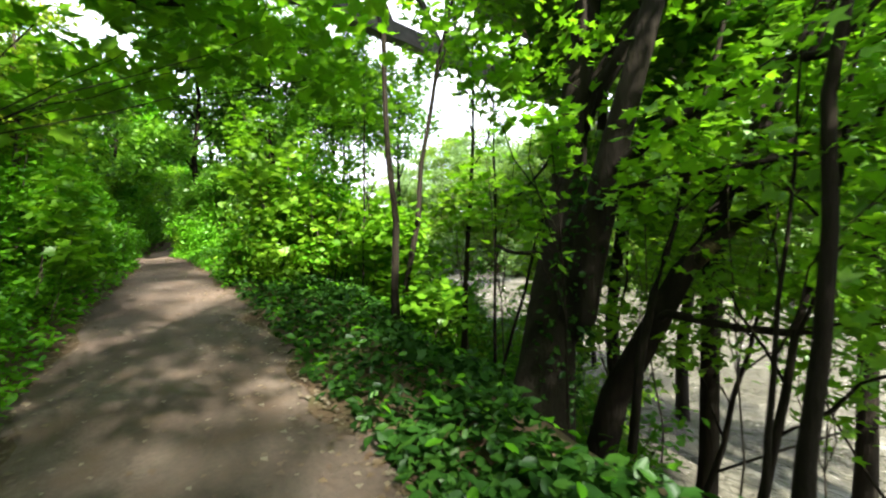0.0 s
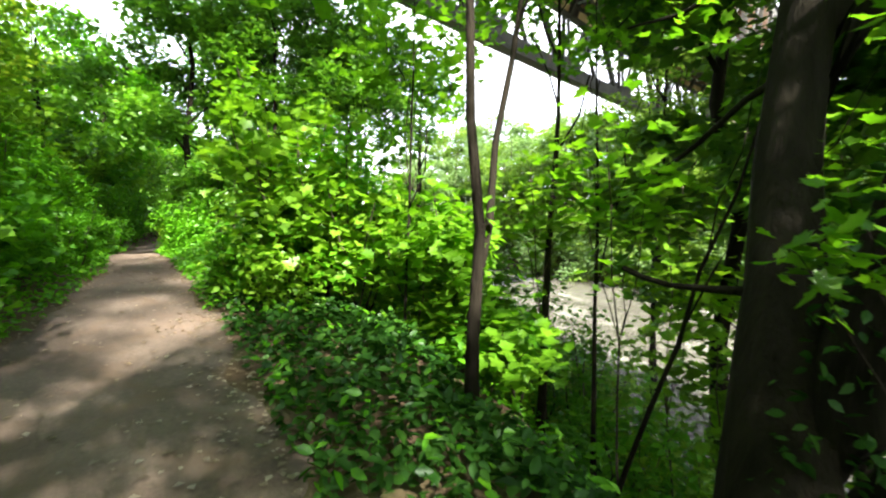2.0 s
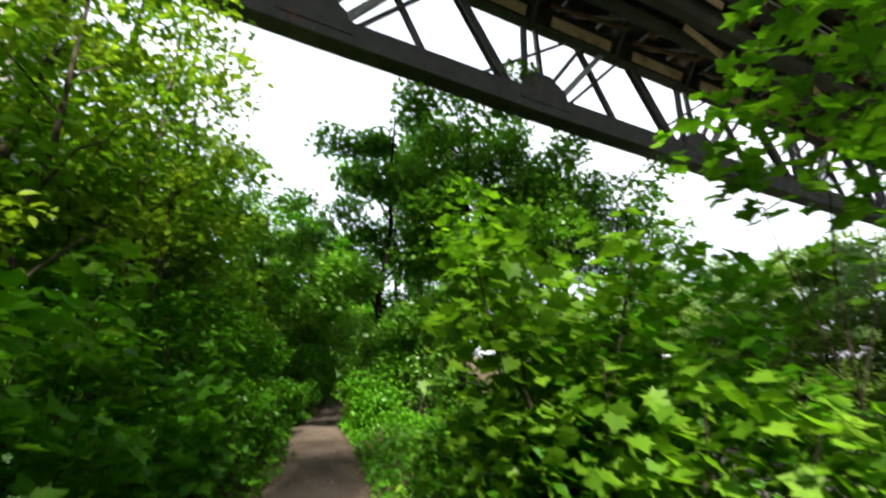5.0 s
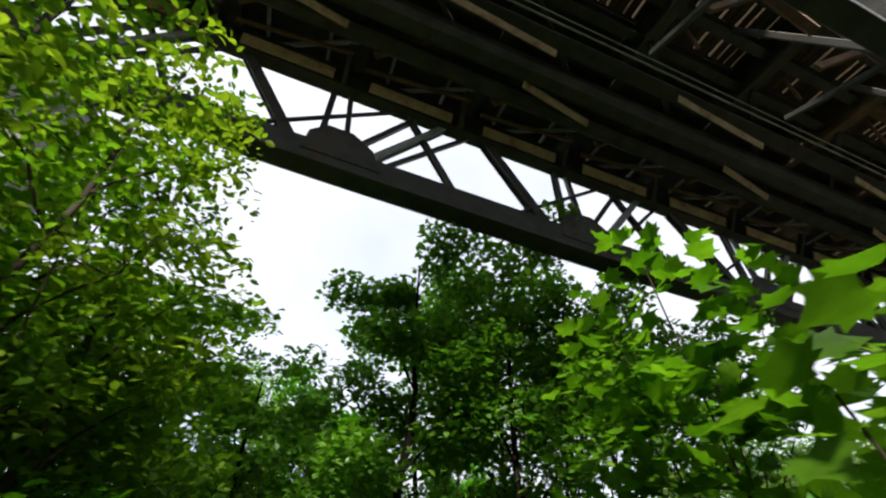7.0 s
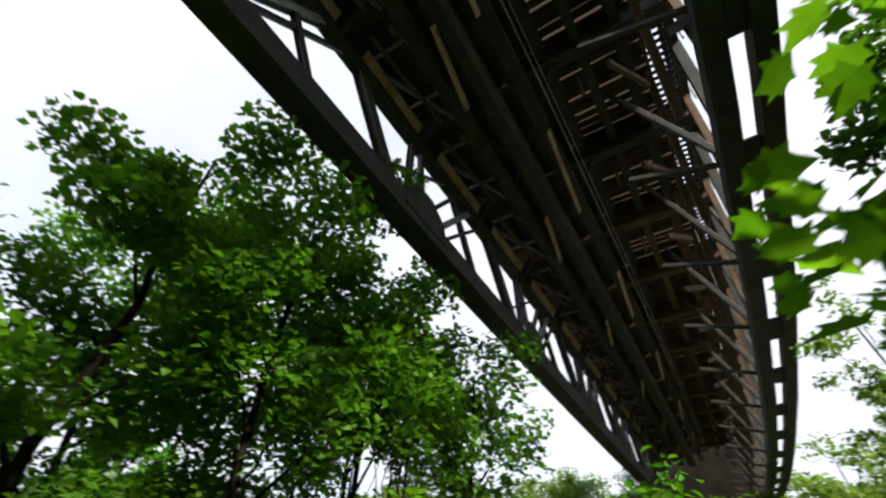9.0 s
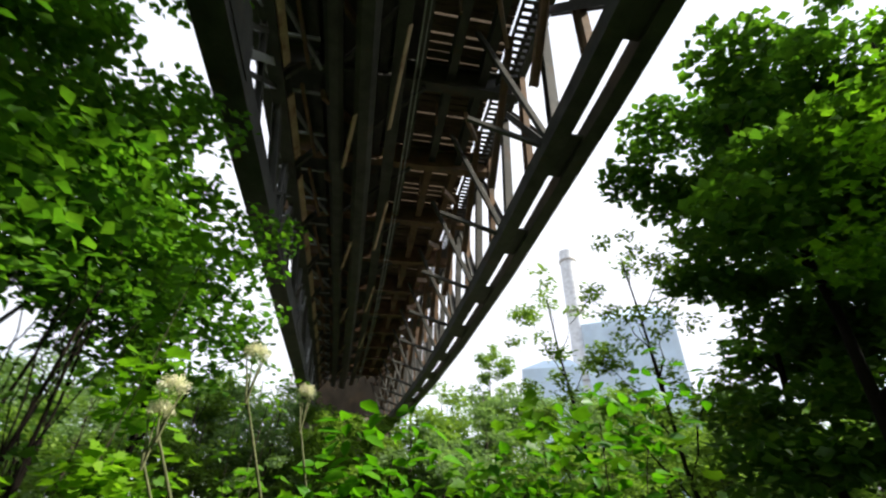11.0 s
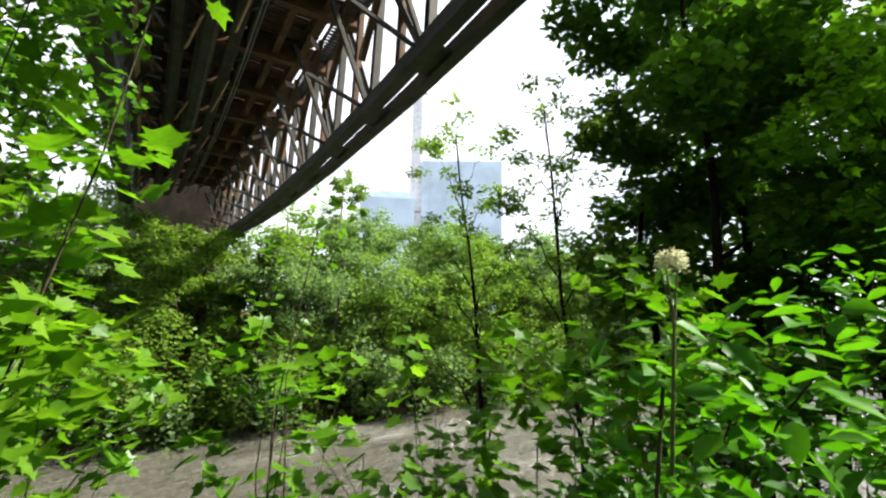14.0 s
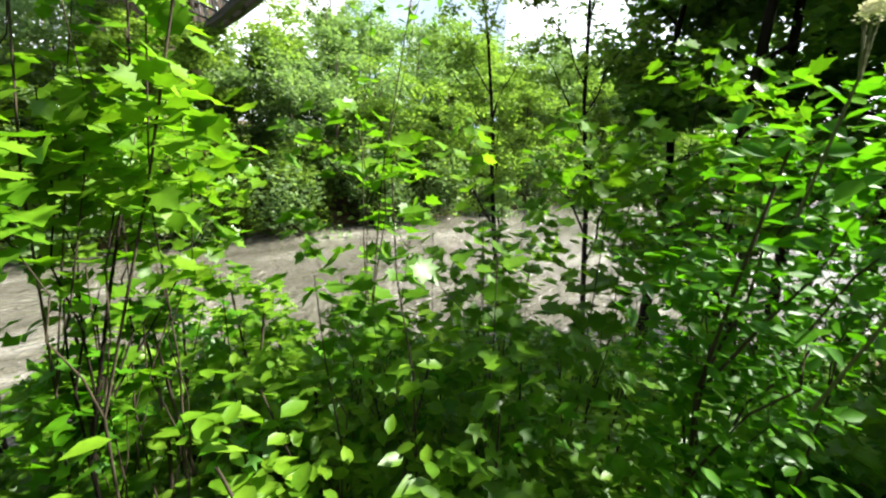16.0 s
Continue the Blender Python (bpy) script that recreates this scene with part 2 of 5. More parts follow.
def tube(name, pts, radii, mat, parent=None, sides=8, rough=0.06, seed=0):
    """A tapered, slightly uneven stem along points."""
    rng = random.Random(seed)
    verts, faces = [], []
    for i, p in enumerate(pts):
        p = Vector(p)
        d = (Vector(pts[min(i + 1, len(pts) - 1)]) - Vector(pts[max(i - 1, 0)])).normalized()
        x = d.orthogonal().normalized() if abs(d.z) < 0.9 else d.cross(Vector((0, 1, 0))).normalized()
        y = d.cross(x)
        for k in range(sides):
            a = 2 * math.pi * k / sides
            r = radii[i] * (1 + rough * (rng.random() * 2 - 1))
            verts.append(p + x * (math.cos(a) * r) + y * (math.sin(a) * r))
        if i:
            for k in range(sides):
                q = (k + 1) % sides
                faces.append(((i - 1) * sides + k, (i - 1) * sides + q, i * sides + q, i * sides + k))
    ob = raw_mesh(name, [tuple(v) for v in verts], faces, mat, parent, smooth=True)
    return ob


def bend(a, b, n, wobble, rng, sag=0.0):
    """Points from a to b along a gently crooked line."""
    a, b = Vector(a), Vector(b)
    out = []
    for i in range(n + 1):
        f = i / n
        o = Vector((rng.uniform(-1, 1), rng.uniform(-1, 1), rng.uniform(-0.5, 0.5))) * wobble * math.sin(math.pi * f)
        out.append(a.lerp(b, f) + o + Vector((0, 0, sag * math.sin(math.pi * f))))
    return out


# ---- leaf shapes: unit long, stalk at the origin, along +y ----
def fan(outline, fold):
    v = [(0.0, 0.3, 0.0)] + [(x, y, abs(x) * fold) for x, y in outline]
    return np.array(v), np.array([(0, i, i % len(outline) + 1) for i in range(1, len(outline) + 1)])


half = [(0.12, 0.02), (0.34, -0.06), (0.3, 0.12), (0.56, 0.3), (0.4, 0.38), (0.5, 0.66), (0.3, 0.6), (0.18, 0.72)]
MAPLE_T = fan([(0.0, 0.06)] + half + [(0.0, 1.0)] + [(-x, y) for x, y in half[::-1]], 0.22)
OVAL_T = (np.array([(0, 0, 0), (0.24, 0.25, 0.07), (0.25, 0.58, 0.07), (0, 1, -0.06), (-0.25, 0.58, 0.07), (-0.24, 0.25, 0.07)], float),
          np.array([(0, 1, 2), (0, 2, 3), (0, 3, 4), (0, 4, 5)]))
CHIP_T = (np.array([(0, 0, 0), (0.38, 0.5, 0.1), (0, 1, -0.05), (-0.38, 0.5, 0.1)], float), np.array([(0, 1, 2), (0, 2, 3)]))
STAR_T = (np.array([(0, 0, 0), (0.5, 0.3, 0.08), (0.2, 0.5, 0.02), (0.35, 0.95, -0.05), (0, 0.72, 0.0), (-0.35, 0.95, -0.05), (-0.2, 0.5, 0.02), (-0.5, 0.3, 0.08)], float),
          np.array([(0, 1, 2), (0, 2, 4), (2, 3, 4), (0, 4, 6), (4, 5, 6), (0, 6, 7)]))


WALK_X = [14, 8, 5, 2, 0.3, -1.2, -2.4, -2.9]
WALK_Y = [-3.4, -1.8, -1.6, -0.7, -0.05, 1.2, 2.1, 2.5]


def clear_of_walk(p, room):
    """True for points that leave the walked line free below head height."""
    dist = np.full(len(p), 9.0)
    for ax, ay, bx, by in zip(WALK_X[:-1], WALK_Y[:-1], WALK_X[1:], WALK_Y[1:]):
        d = np.array((bx - ax, by - ay))
        f = np.clip(((p[:, :2] - (ax, ay)) @ d) / (d @ d), 0, 1)
        dist = np.minimum(dist, np.linalg.norm(p[:, :2] - np.array((ax, ay)) - f[:, None] * d, axis=1))
    return (dist > room) | (p[:, 2] > np.where(p[:, 0] > 3.5, 2.55, 3.5)) | (p[:, 2] < land(p[:, 0], p[:, 1]) + 0.4)


def leaves(name, pos, size, shape, mat, parent=None, seed=0, flat=0.55, droop=0.25, out_from=None, room=0.62):
    """One mesh of many leaves at pos (n, 3). flat: how level they lie; droop: how far the tips hang."""
    rng = np.random.default_rng(seed)
    pos = np.asarray(pos, float)
    pos = pos[clear_of_walk(pos + np.array(parent.location if parent is not None else (0, 0, 0)), room)]
    n = len(pos)
    nor = rng.normal(size=(n, 3)) * (1 - flat)
    nor[:, 2] = np.abs(nor[:, 2]) + flat
    nor /= np.linalg.norm(nor, axis=1)[:, None]
    ahead = rng.normal(size=(n, 3))
    if out_from is not None:
        o = pos - np.asarray(out_from)
        ahead = ahead * 0.6 + o / (np.linalg.norm(o, axis=1)[:, None] + 1e-6)
    ahead[:, 2] = ahead[:, 2] * 0.4 - droop
    ahead -= (ahead * nor).sum(1)[:, None] * nor
    ahead /= np.linalg.norm(ahead, axis=1)[:, None] + 1e-9
    side = np.cross(ahead, nor)
    v, f = shape
    s = size * rng.uniform(0.6, 1.25, n)
    co = pos[:, None] + s[:, None, None] * (v[None, :, 0, None] * side[:, None] + v[None, :, 1, None] * ahead[:, None] + v[None, :, 2, None] * nor[:, None])
    faces = (f[None] + (np.arange(n) * len(v))[:, None, None]).reshape(-1, f.shape[1])
    return raw_mesh(name, co.reshape(-1, 3), faces, mat, parent)


def clumps(centers, radii, n, rng, squash=0.6):
    """Points gathered round clump centres."""
    centers, radii = np.asarray(centers, float), np.asarray(radii, float)
    w = radii ** 2
    pick = rng.choice(len(centers), n, p=w / w.sum())
    o = rng.normal(size=(n, 3))
    o /= np.linalg.norm(o, axis=1)[:, None]
    o *= (rng.random(n) ** 0.45)[:, None]
    o[:, 2] *= squash
    return centers[pick] + o * radii[pick][:, None]


# ---- the lie of the land ----
def smooth(v, lo, hi):
    f = np.clip((np.asarray(v, float) - lo) / (hi - lo), 0, 1)
    return f * f * (3 - 2 * f)


TRACK_X = [-60, -30, -20, -11, -6, -1, 4, 7, 12, 18, 40]
TRACK_Y = [20, 9.5, 5.0, 1.4, 0.0, -0.5, -1.45, -2.05, -3.0, -4.3, -10]


def track_y(x):
    return np.interp(x, TRACK_X, TRACK_Y)


def half_width(x):
    return 0.6 + 0.52 * smooth(x, -1.5, 6)


def land(x, y):
    """Height of the ground."""
    x, y = np.asarray(x, float), np.asarray(y, float)
    d = y - track_y(x)
    hw = half_width(x)
    base = 0.42 * smooth(-x, -8, 0) * (1 - 0.75 * smooth(-x, 2, 10))
    right = np.maximum(d - hw, 0)
    left = np.maximum(-d - hw, 0)
    z = base + 0.16 * smooth(right, 0, 0.9) + 0.12 * smooth(-x, -2, 0.5) * smooth(right, 0.2, 1.5) * (1 - smooth(-x, 4, 8))
    steep = smooth(x, 5, 9)
    z = z + (-4.6 - z) * smooth((right - 0.75 + 0.3 * steep) / (7.85 - 1.3 * steep), 0, 1)
    z = z + 0.2 * smooth(left, 0, 0.8) + 1.6 * smooth(left, 0.5, 7) + 3.0 * smooth(left, 8, 40)
    far = smooth(y, 25.0, 34) * smooth(right, 5, 10)
    z = z + (0.6 - z) * far
    z = z + 1.5 * smooth(y, 45, 120)
    wob = 0.1 * np.sin(x * 1.7 + y * 0.6) * np.sin(y * 1.3 - x * 0.4) + 0.05 * np.sin(x * 4.1) * np.sin(y * 3.7)
    return z + wob * smooth(np.abs(d) - hw, 0.1, 1.5) + 0.018 * np.sin(x * 2.3 + 1) * np.sin(y * 2.9)


def gz(x, y):
    return float(land(x, y))


def build_ground():
    xs = np.unique(np.r_[np.linspace(-900, -70, 14), np.linspace(-70, -16, 46), np.linspace(-16, 16, 161), np.linspace(16, 70, 46), np.linspace(70, 900, 14)])
    ys = np.unique(np.r_[np.linspace(-900, -60, 14), np.linspace(-60, -8, 40), np.linspace(-8, 14, 150), np.linspace(14, 60, 60), np.linspace(60, 900, 16)])
    gx, gy = np.meshgrid(xs, ys)
    v = np.stack([gx, gy, land(gx, gy)], -1).reshape(-1, 3)
    w = len(xs)
    idx = np.arange((len(ys) - 1) * w).reshape(-1, w)[:, :-1].ravel()
    f = np.stack([idx, idx + 1, idx + w + 1, idx + w], 1)
    tagged(raw_mesh("ground", v, f, EARTH, smooth=True), "dark woodland soil bank sloping down to a river", "ground", kind="structure")
    # the trodden path lies a little proud of the soil
    px = np.linspace(30, -45, 380)
    rows = np.linspace(-1, 1, 15)
    cx = px[:, None] + 0 * rows[None]
    edge = 1 + 0.09 * np.sin(px * 2.1) + 0.06 * np.sin(px * 5.3 + 2)
    cy = track_y(px)[:, None] + (half_width(px) * edge)[:, None] * rows[None] * 1.06
    cz = land(cx, cy) + 0.03 - 0.045 * np.abs(rows[None]) ** 6 + 0.012 * np.sin(cx * 3.1) * np.sin(cy * 5.3)
    v = np.stack([cx, cy, cz], -1).reshape(-1, 3)
    w = len(rows)
    idx = np.arange((len(px) - 1) * w).reshape(-1, w)[:, :-1].ravel()
    f = np.stack([idx, idx + w, idx + w + 1, idx + 1], 1)[:, ::-1]
    tagged(raw_mesh("path", v, f, TRACK, smooth=True), "brown trodden earth footpath with stones and fallen leaves", "path", kind="structure")
    # the river
    wx, wy = np.linspace(-120, 120, 161), np.linspace(5, 34, 60)
    gx, gy = np.meshgrid(wx, wy)
    hz = -3.5 + 0.05 * np.sin(gx * 0.8 + gy * 0.5) * np.sin(gy * 1.4) + 0.035 * np.sin(gx * 1.9 - gy * 0.7) + 0.03 * np.sin(gy * 3.1 + gx)
    v = np.stack([gx, gy, hz], -1).reshape(-1, 3)
    w = len(wx)
    idx = np.arange((len(wy) - 1) * w).reshape(-1, w)[:, :-1].ravel()
    f = np.stack([idx, idx + 1, idx + w + 1, idx + w], 1)
    tagged(raw_mesh("water", v, f, WATER, smooth=True), "muddy brown rippling river water", "river", kind="structure")


build_ground()


# ---- the bridge ----
def bp(s, u, h):
    """A point of the bridge: s along it from the walker's bank, u across, h above the underside of the lower chord."""
    return Vector((u - 0.00069 * s * s, s, 9.98 - 0.0968 * s + 0.00175 * s * s + h + (1.35 if h > 2 else 0)))


def bq(s, u, h):
    """The same, with the height counted straight up from the chord."""
    return Vector((u - 0.00069 * s * s, s, 9.98 - 0.0968 * s + 0.00175 * s * s + h))


def build_bridge():
    br = empty("truss_bridge", bp(0, 0, 0), label="dark rusty steel truss bridge with timber deck over a river", category="bridge")
    br.location = (0, 0, 0)
    nodes = [-1.05 + 7.05 * i for i in range(-4, 8)]
    for a, b in zip(nodes[:-1], nodes[1:]):
        # left lower chord: a deep box with flange lips
        beam("lower_chord", bp(a, -3.75, 0.36), bp(b, -3.75, 0.36), 0.5, 0.72, STEEL, br)
        beam("chord_flange", bp(a, -3.75, -0.02), bp(b, -3.75, -0.02), 0.62, 0.04, STEEL, br)
        beam("deck_girder", bp(a, -4.6, 3.9), bp(b, -4.6, 3.9), 0.3, 0.8, STEEL, br, flange=0.05)
        m = (a + b) / 2
        # bracing between the chord and the inner edge girder
        for name, sc, si, w, h, mt, fl in (("strut", 0.1, -0.05, 0.14, 0.16, STEEL, 0.0), ("diagonal", 0.5, 2.75, 0.2, 0.22, PAINT, 0.03), ("strut", 0.9, 3.55, 0.12, 0.13, STEEL, 0.0),
                                           ("post", 3.1, 1.65, 0.16, 0.16, STEEL, 0.02), ("diagonal", 5.85, 4.15, 0.28, 0.26, STEEL, 0.03), ("post", 6.45, 6.55, 0.16, 0.17, STEEL, 0.02),
                                           ("strut", 4.6, 8.35, 0.09, 0.1, STEEL, 0.0), ("post", 6.95, 8.95, 0.14, 0.16, STEEL, 0.0)):
            beam(name, bq(a + sc, -3.75, 0.62), bq(a + si, -3.85, 3.38), w, h, mt, br, up=(1, 0, 0), flange=fl)
        beam("edge_girder", bq(a, -3.76, 3.72), bq(b, -3.76, 3.72), 0.4, 0.85, STEEL, br, flange=0.05)
        for k in range(2):
            s0 = a + 3.525 * k
            beam("guard_plate", bq(s0 + 0.4, -3.48, 3.55), bq(s0 + 2.9, -3.48, 3.55), 0.04, 0.34, TAN_PLATE, br, up=(0.35, 0, 1))
            beam("bracket", bq(s0 + 3.2, -3.6, 3.4), bq(s0 + 3.2, -2.8, 4.6), 0.14, 0.2, STEEL, br)
            beam("angle_iron", bq(s0 + 0.2, -3.2, 3.85), bq(s0 + 3.3, -3.0, 4.05), 0.1, 0.12, RUST, br)
        # gusset plates on both faces of the node
        for side in (-0.27, 0.27):
            bm = bmesh.new()
            pts = [(-0.95, 0.3), (0.95, 0.3), (0.75, 0.95), (0.2, 1.35), (-0.45, 1.35), (-0.85, 0.95)]
            lo = [bm.verts.new(bp(b + p, -3.75 + side - 0.012, q)) for p, q in pts]
            hi = [bm.verts.new(bp(b + p, -3.75 + side + 0.012, q)) for p, q in pts]
            bm.faces.new(lo)
            bm.faces.new(hi[::-1])
            for i in range(6):
                j = (i + 1) % 6
                bm.faces.new((lo[j], lo[i], hi[i], hi[j]))
            part("gusset_plate", bm, STEEL, br)
        # right lower chord: two slender beams tied by batten plates
        beam("lower_chord", bp(a, 3.84, 0.2), bp(b, 3.84, 0.2), 0.36, 0.42, STEEL, br)
        beam("lower_chord", bp(a, 3.12, 0.22), bp(b, 3.12, 0.22), 0.4, 0.46, STEEL, br)
        beam("deck_girder", bp(a, 3.4, 3.95), bp(b, 3.4, 3.95), 0.3, 0.8, STEEL, br, flange=0.05)
        for k in range(2):
            s0 = a + 3.525 * k + 1.0
            beam("batten_plate", bp(s0, 3.48, 0.16), bp(s0 + 1.3, 3.48, 0.16), 0.5, 0.05, STEEL, br)
            beam("post", bp(s0 + 0.5, 3.3, 0.4), bp(s0 + 0.5, 3.45, 3.6), 0.24, 0.26, STEEL, br, up=(0, 1, 0), flange=0.03)
            beam("post", bp(s0 + 2.2, 3.3, 0.4), bp(s0 + 2.2, 3.4, 3.5), 0.18, 0.3, RUST, br, up=(0, 1, 0), flange=0.03)
            beam("diagonal", bp(s0 + 0.7, 3.3, 0.4), bp(s0 + 3.6, 3.45, 3.6), 0.22, 0.26, STEEL, br, up=(1, 0, 0), flange=0.03)
            beam("diagonal", bp(s0 + 3.4, 2.6, 1.4), bp(s0 + 0.8, 2.6, 3.4), 0.16, 0.2, RUST, br, up=(1, 0, 0), flange=0.03)
            beam("bracket", bp(s0 + 0.4, 3.0, 0.45), bp(s0 + 0.4, 1.5, 2.6), 0.12, 0.14, STEEL, br)
            beam("cross_tie", bp(s0 + 0.6, 3.1, 0.3), bp(s0 + 0.6, 1.2, 0.9), 0.1, 0.12, STEEL, br)
        # cross girders and stringers below the deck
        for k in range(2):
            s0 = a + 3.525 * k
            beam("cross_girder", bp(s0, -4.5, 3.45), bp(s0, 3.4, 3.45), 0.32, 0.95, RUST if s0 > 11 else STEEL, br, flange=0.06)
            beam("wind_brace", bp(s0, -4.4, 3.0), bp(s0 + 3.5, -2.7, 3.0), 0.11, 0.11, PAINT, br)
            for q in (0.9, 2.6):
                beam("brace_rung", bp(s0 + q, -4.45, 3.04), bp(s0 + q, -2.7, 3.04), 0.09, 0.09, PAINT, br)
            beam("hanger", bp(s0 + 0.8, 0.9, 2.3), bp(s0 + 0.8, 0.9, 3.3), 0.08, 0.08, RUST, br)
            beam("hanger_strut", bp(s0 + 0.2, 1.7, 2.2), bp(s0 + 1.9, 2.5, 3.1), 0.12, 0.22, RUST, br)
            beam("wind_brace", bp(s0 + 3.5, -2.4, 2.9), bp(s0, 0.4, 2.9), 0.12, 0.12, STEEL, br)
            beam("hanger_strut", bp(s0 + 0.3, -2.6, 2.35), bp(s0 + 2.2, -1.6, 3.2), 0.12, 0.3, RUST, br)
            if k == 1:
                beam("guard_plate", bp(s0 + 0.7, -1.6, 2.1), bp(s0 + 3.0, -1.95, 2.1), 0.05, 0.22, TAN_PLATE, br, up=(0.6, 0, 1))
            if k == 0:
                beam("guard_plate", bp(s0 + 1.2, -0.3, 2.12), bp(s0 + 4.6, -0.55, 2.12), 0.04, 0.2, TAN_PLATE, br, up=(0.6, 0, 1))
        for u, mt in ((-2.9, STEEL), (-1.9, STEEL), (-0.9, STEEL), (0.2, STEEL), (1.2, RUST if a > 8 else STEEL), (2.2, RUST if a > 8 else STEEL)):
            beam("stringer", bp(a, u, 3.6), bp(b, u, 3.6), 0.26, 0.62, mt, br, flange=0.045)
        # lower pipes and cable trays between the trusses
        beam("pipe", bp(a, -2.25, 2.55), bp(b, -2.25, 2.55), 0.5, 0.5, STEEL, br, bevel=0.14)
        beam("pipe", bp(a, -1.35, 2.45), bp(b, -1.35, 2.45), 0.62, 0.62, STEEL, br, bevel=0.18)
        beam("cable_tray", bp(a, -0.45, 2.6), bp(b, -0.45, 2.6), 0.4, 0.12, STEEL, br)
        beam("cable", bp(a, 0.02, 2.45), bp(b, 0.02, 2.45), 0.05, 0.05, PAINT, br)
        beam("cable", bp(a, 0.16, 2.5), bp(b, 0.16, 2.5), 0.035, 0.035, PAINT, br)
        # closed deck plates on one half
        beam("deck_plate", bp(a, -2.15, 4.35), bp(b, -2.15, 4.35), 5.1, 0.12, STEEL, br)
    a, b = nodes[0], nodes[-1]
    # open timber sleepers on the other half: light falls between them
    s = a
    rng = random.Random(5)
    while s < b:
        w = 0.24
        beam("sleeper", bp(s, 0.38, 4.12), bp(s + rng.uniform(-0.015, 0.015), 2.72, 4.12), w, 0.2, TIMBER, br)
        s += w + rng.choice((0.003, 0.004, 0.02, 0.045, 0.065))
    # side walkway: open steel grating
    s = a
    while s < b:
        beam("grating_bar", bp(s, 2.72, 3.52), bp(s, 3.28, 3.52), 0.1, 0.05, STEEL, br, bevel=0.004)
        s += 0.21
    for u in (2.7, 3.3):
        for p, q in zip(nodes[:-1], nodes[1:]):
            beam("walkway_edge", bp(p, u, 3.5), bp(q, u, 3.5), 0.07, 0.16, STEEL, br)
            beam("handrail", bp(p, 3.75, 5.3), bp(q, 3.75, 5.3), 0.06, 0.06, PAINT, br)
            beam("handrail", bp(p, 3.75, 4.85), bp(q, 3.75, 4.85), 0.04, 0.04, PAINT, br)
    for k in range(38):
        beam("rail_post", bp(a + 2.05 * k, 3.75, 4.0), bp(a + 2.05 * k, 3.75, 5.35), 0.06, 0.06, PAINT, br)
    # piers
    for s, u in ((-7.4, -4.3), (-7.4, 3.7)):
        p = bp(s, u, 0)
        pier = empty("bridge_pier", (p.x, p.y, gz(p.x, p.y) - 0.3), label="pale stained concrete pier under the bridge", category="pier")
        h = p.z - gz(p.x, p.y) + 0.3
        bm = bmesh.new()
        bmesh.ops.create_cube(bm, size=1, matrix=Matrix.Translation((0, 0, h / 2)) @ Matrix.Diagonal((1.5, 1.8, h, 1)))
        bmesh.ops.bevel(bm, geom=bm.edges[:], offset=0.08, segments=2, affect="EDGES")
        part("column", bm, CONCRETE, pier)
        bm = bmesh.new()
        bmesh.ops.create_cube(bm, size=1, matrix=Matrix.Translation((0, 0, h + 0.02)) @ Matrix.Diagonal((1.7, 2.0, 0.16, 1)))
        bmesh.ops.bevel(bm, geom=bm.edges[:], offset=0.03, segments=1, affect="EDGES")
        part("bearing", bm, STEEL, pier)
    # far pier: two columns under a cross head
    p = bp(42, 1.7, 0)
    pier = empty("bridge_pier", (p.x, p.y, gz(p.x, p.y) - 0.3), label="stained concrete pier with two columns on the far river bank", category="pier")
    h = p.z - gz(p.x, p.y) + 0.3
    for name, off, sx, sy, z0, z1, bev in (("column", 0.0, 2.6, 1.8, 0, h - 0.5, 0.2), ("column", -4.6, 2.2, 1.8, 0, h - 0.5, 0.2), ("cap", -2.2, 8.2, 2.2, h - 0.55, h - 0.02, 0.06)):
        bm = bmesh.new()
        bmesh.ops.create_cube(bm, size=1, matrix=Matrix.Translation((off, 0, (z0 + z1) / 2)) @ Matrix.Diagonal((sx, sy, z1 - z0, 1)))
        bmesh.ops.bevel(bm, geom=bm.edges[:], offset=bev, segments=2, affect="EDGES")
        part(name, bm, PIER_STONE, pier)
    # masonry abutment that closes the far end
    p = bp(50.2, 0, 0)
    wall = empty("bridge_abutment", (p.x, p.y, gz(p.x, p.y) - 0.5), label="dark masonry abutment with brown patches at the far end of the bridge", category="abutment")
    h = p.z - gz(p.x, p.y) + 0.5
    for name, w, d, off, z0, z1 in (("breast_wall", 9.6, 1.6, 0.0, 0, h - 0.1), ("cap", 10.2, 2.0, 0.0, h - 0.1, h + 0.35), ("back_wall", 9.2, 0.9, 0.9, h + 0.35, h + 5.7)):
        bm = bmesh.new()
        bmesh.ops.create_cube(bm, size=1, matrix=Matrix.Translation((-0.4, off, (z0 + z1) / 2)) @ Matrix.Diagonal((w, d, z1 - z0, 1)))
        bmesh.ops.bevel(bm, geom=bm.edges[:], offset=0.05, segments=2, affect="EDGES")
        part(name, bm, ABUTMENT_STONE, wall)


build_bridge()


# ---- power station far beyond the river ----
def far_at(az, dist):
    return dist * math.sin(radians(az)) - 1.5, dist * math.cos(radians(az)) + 1.7


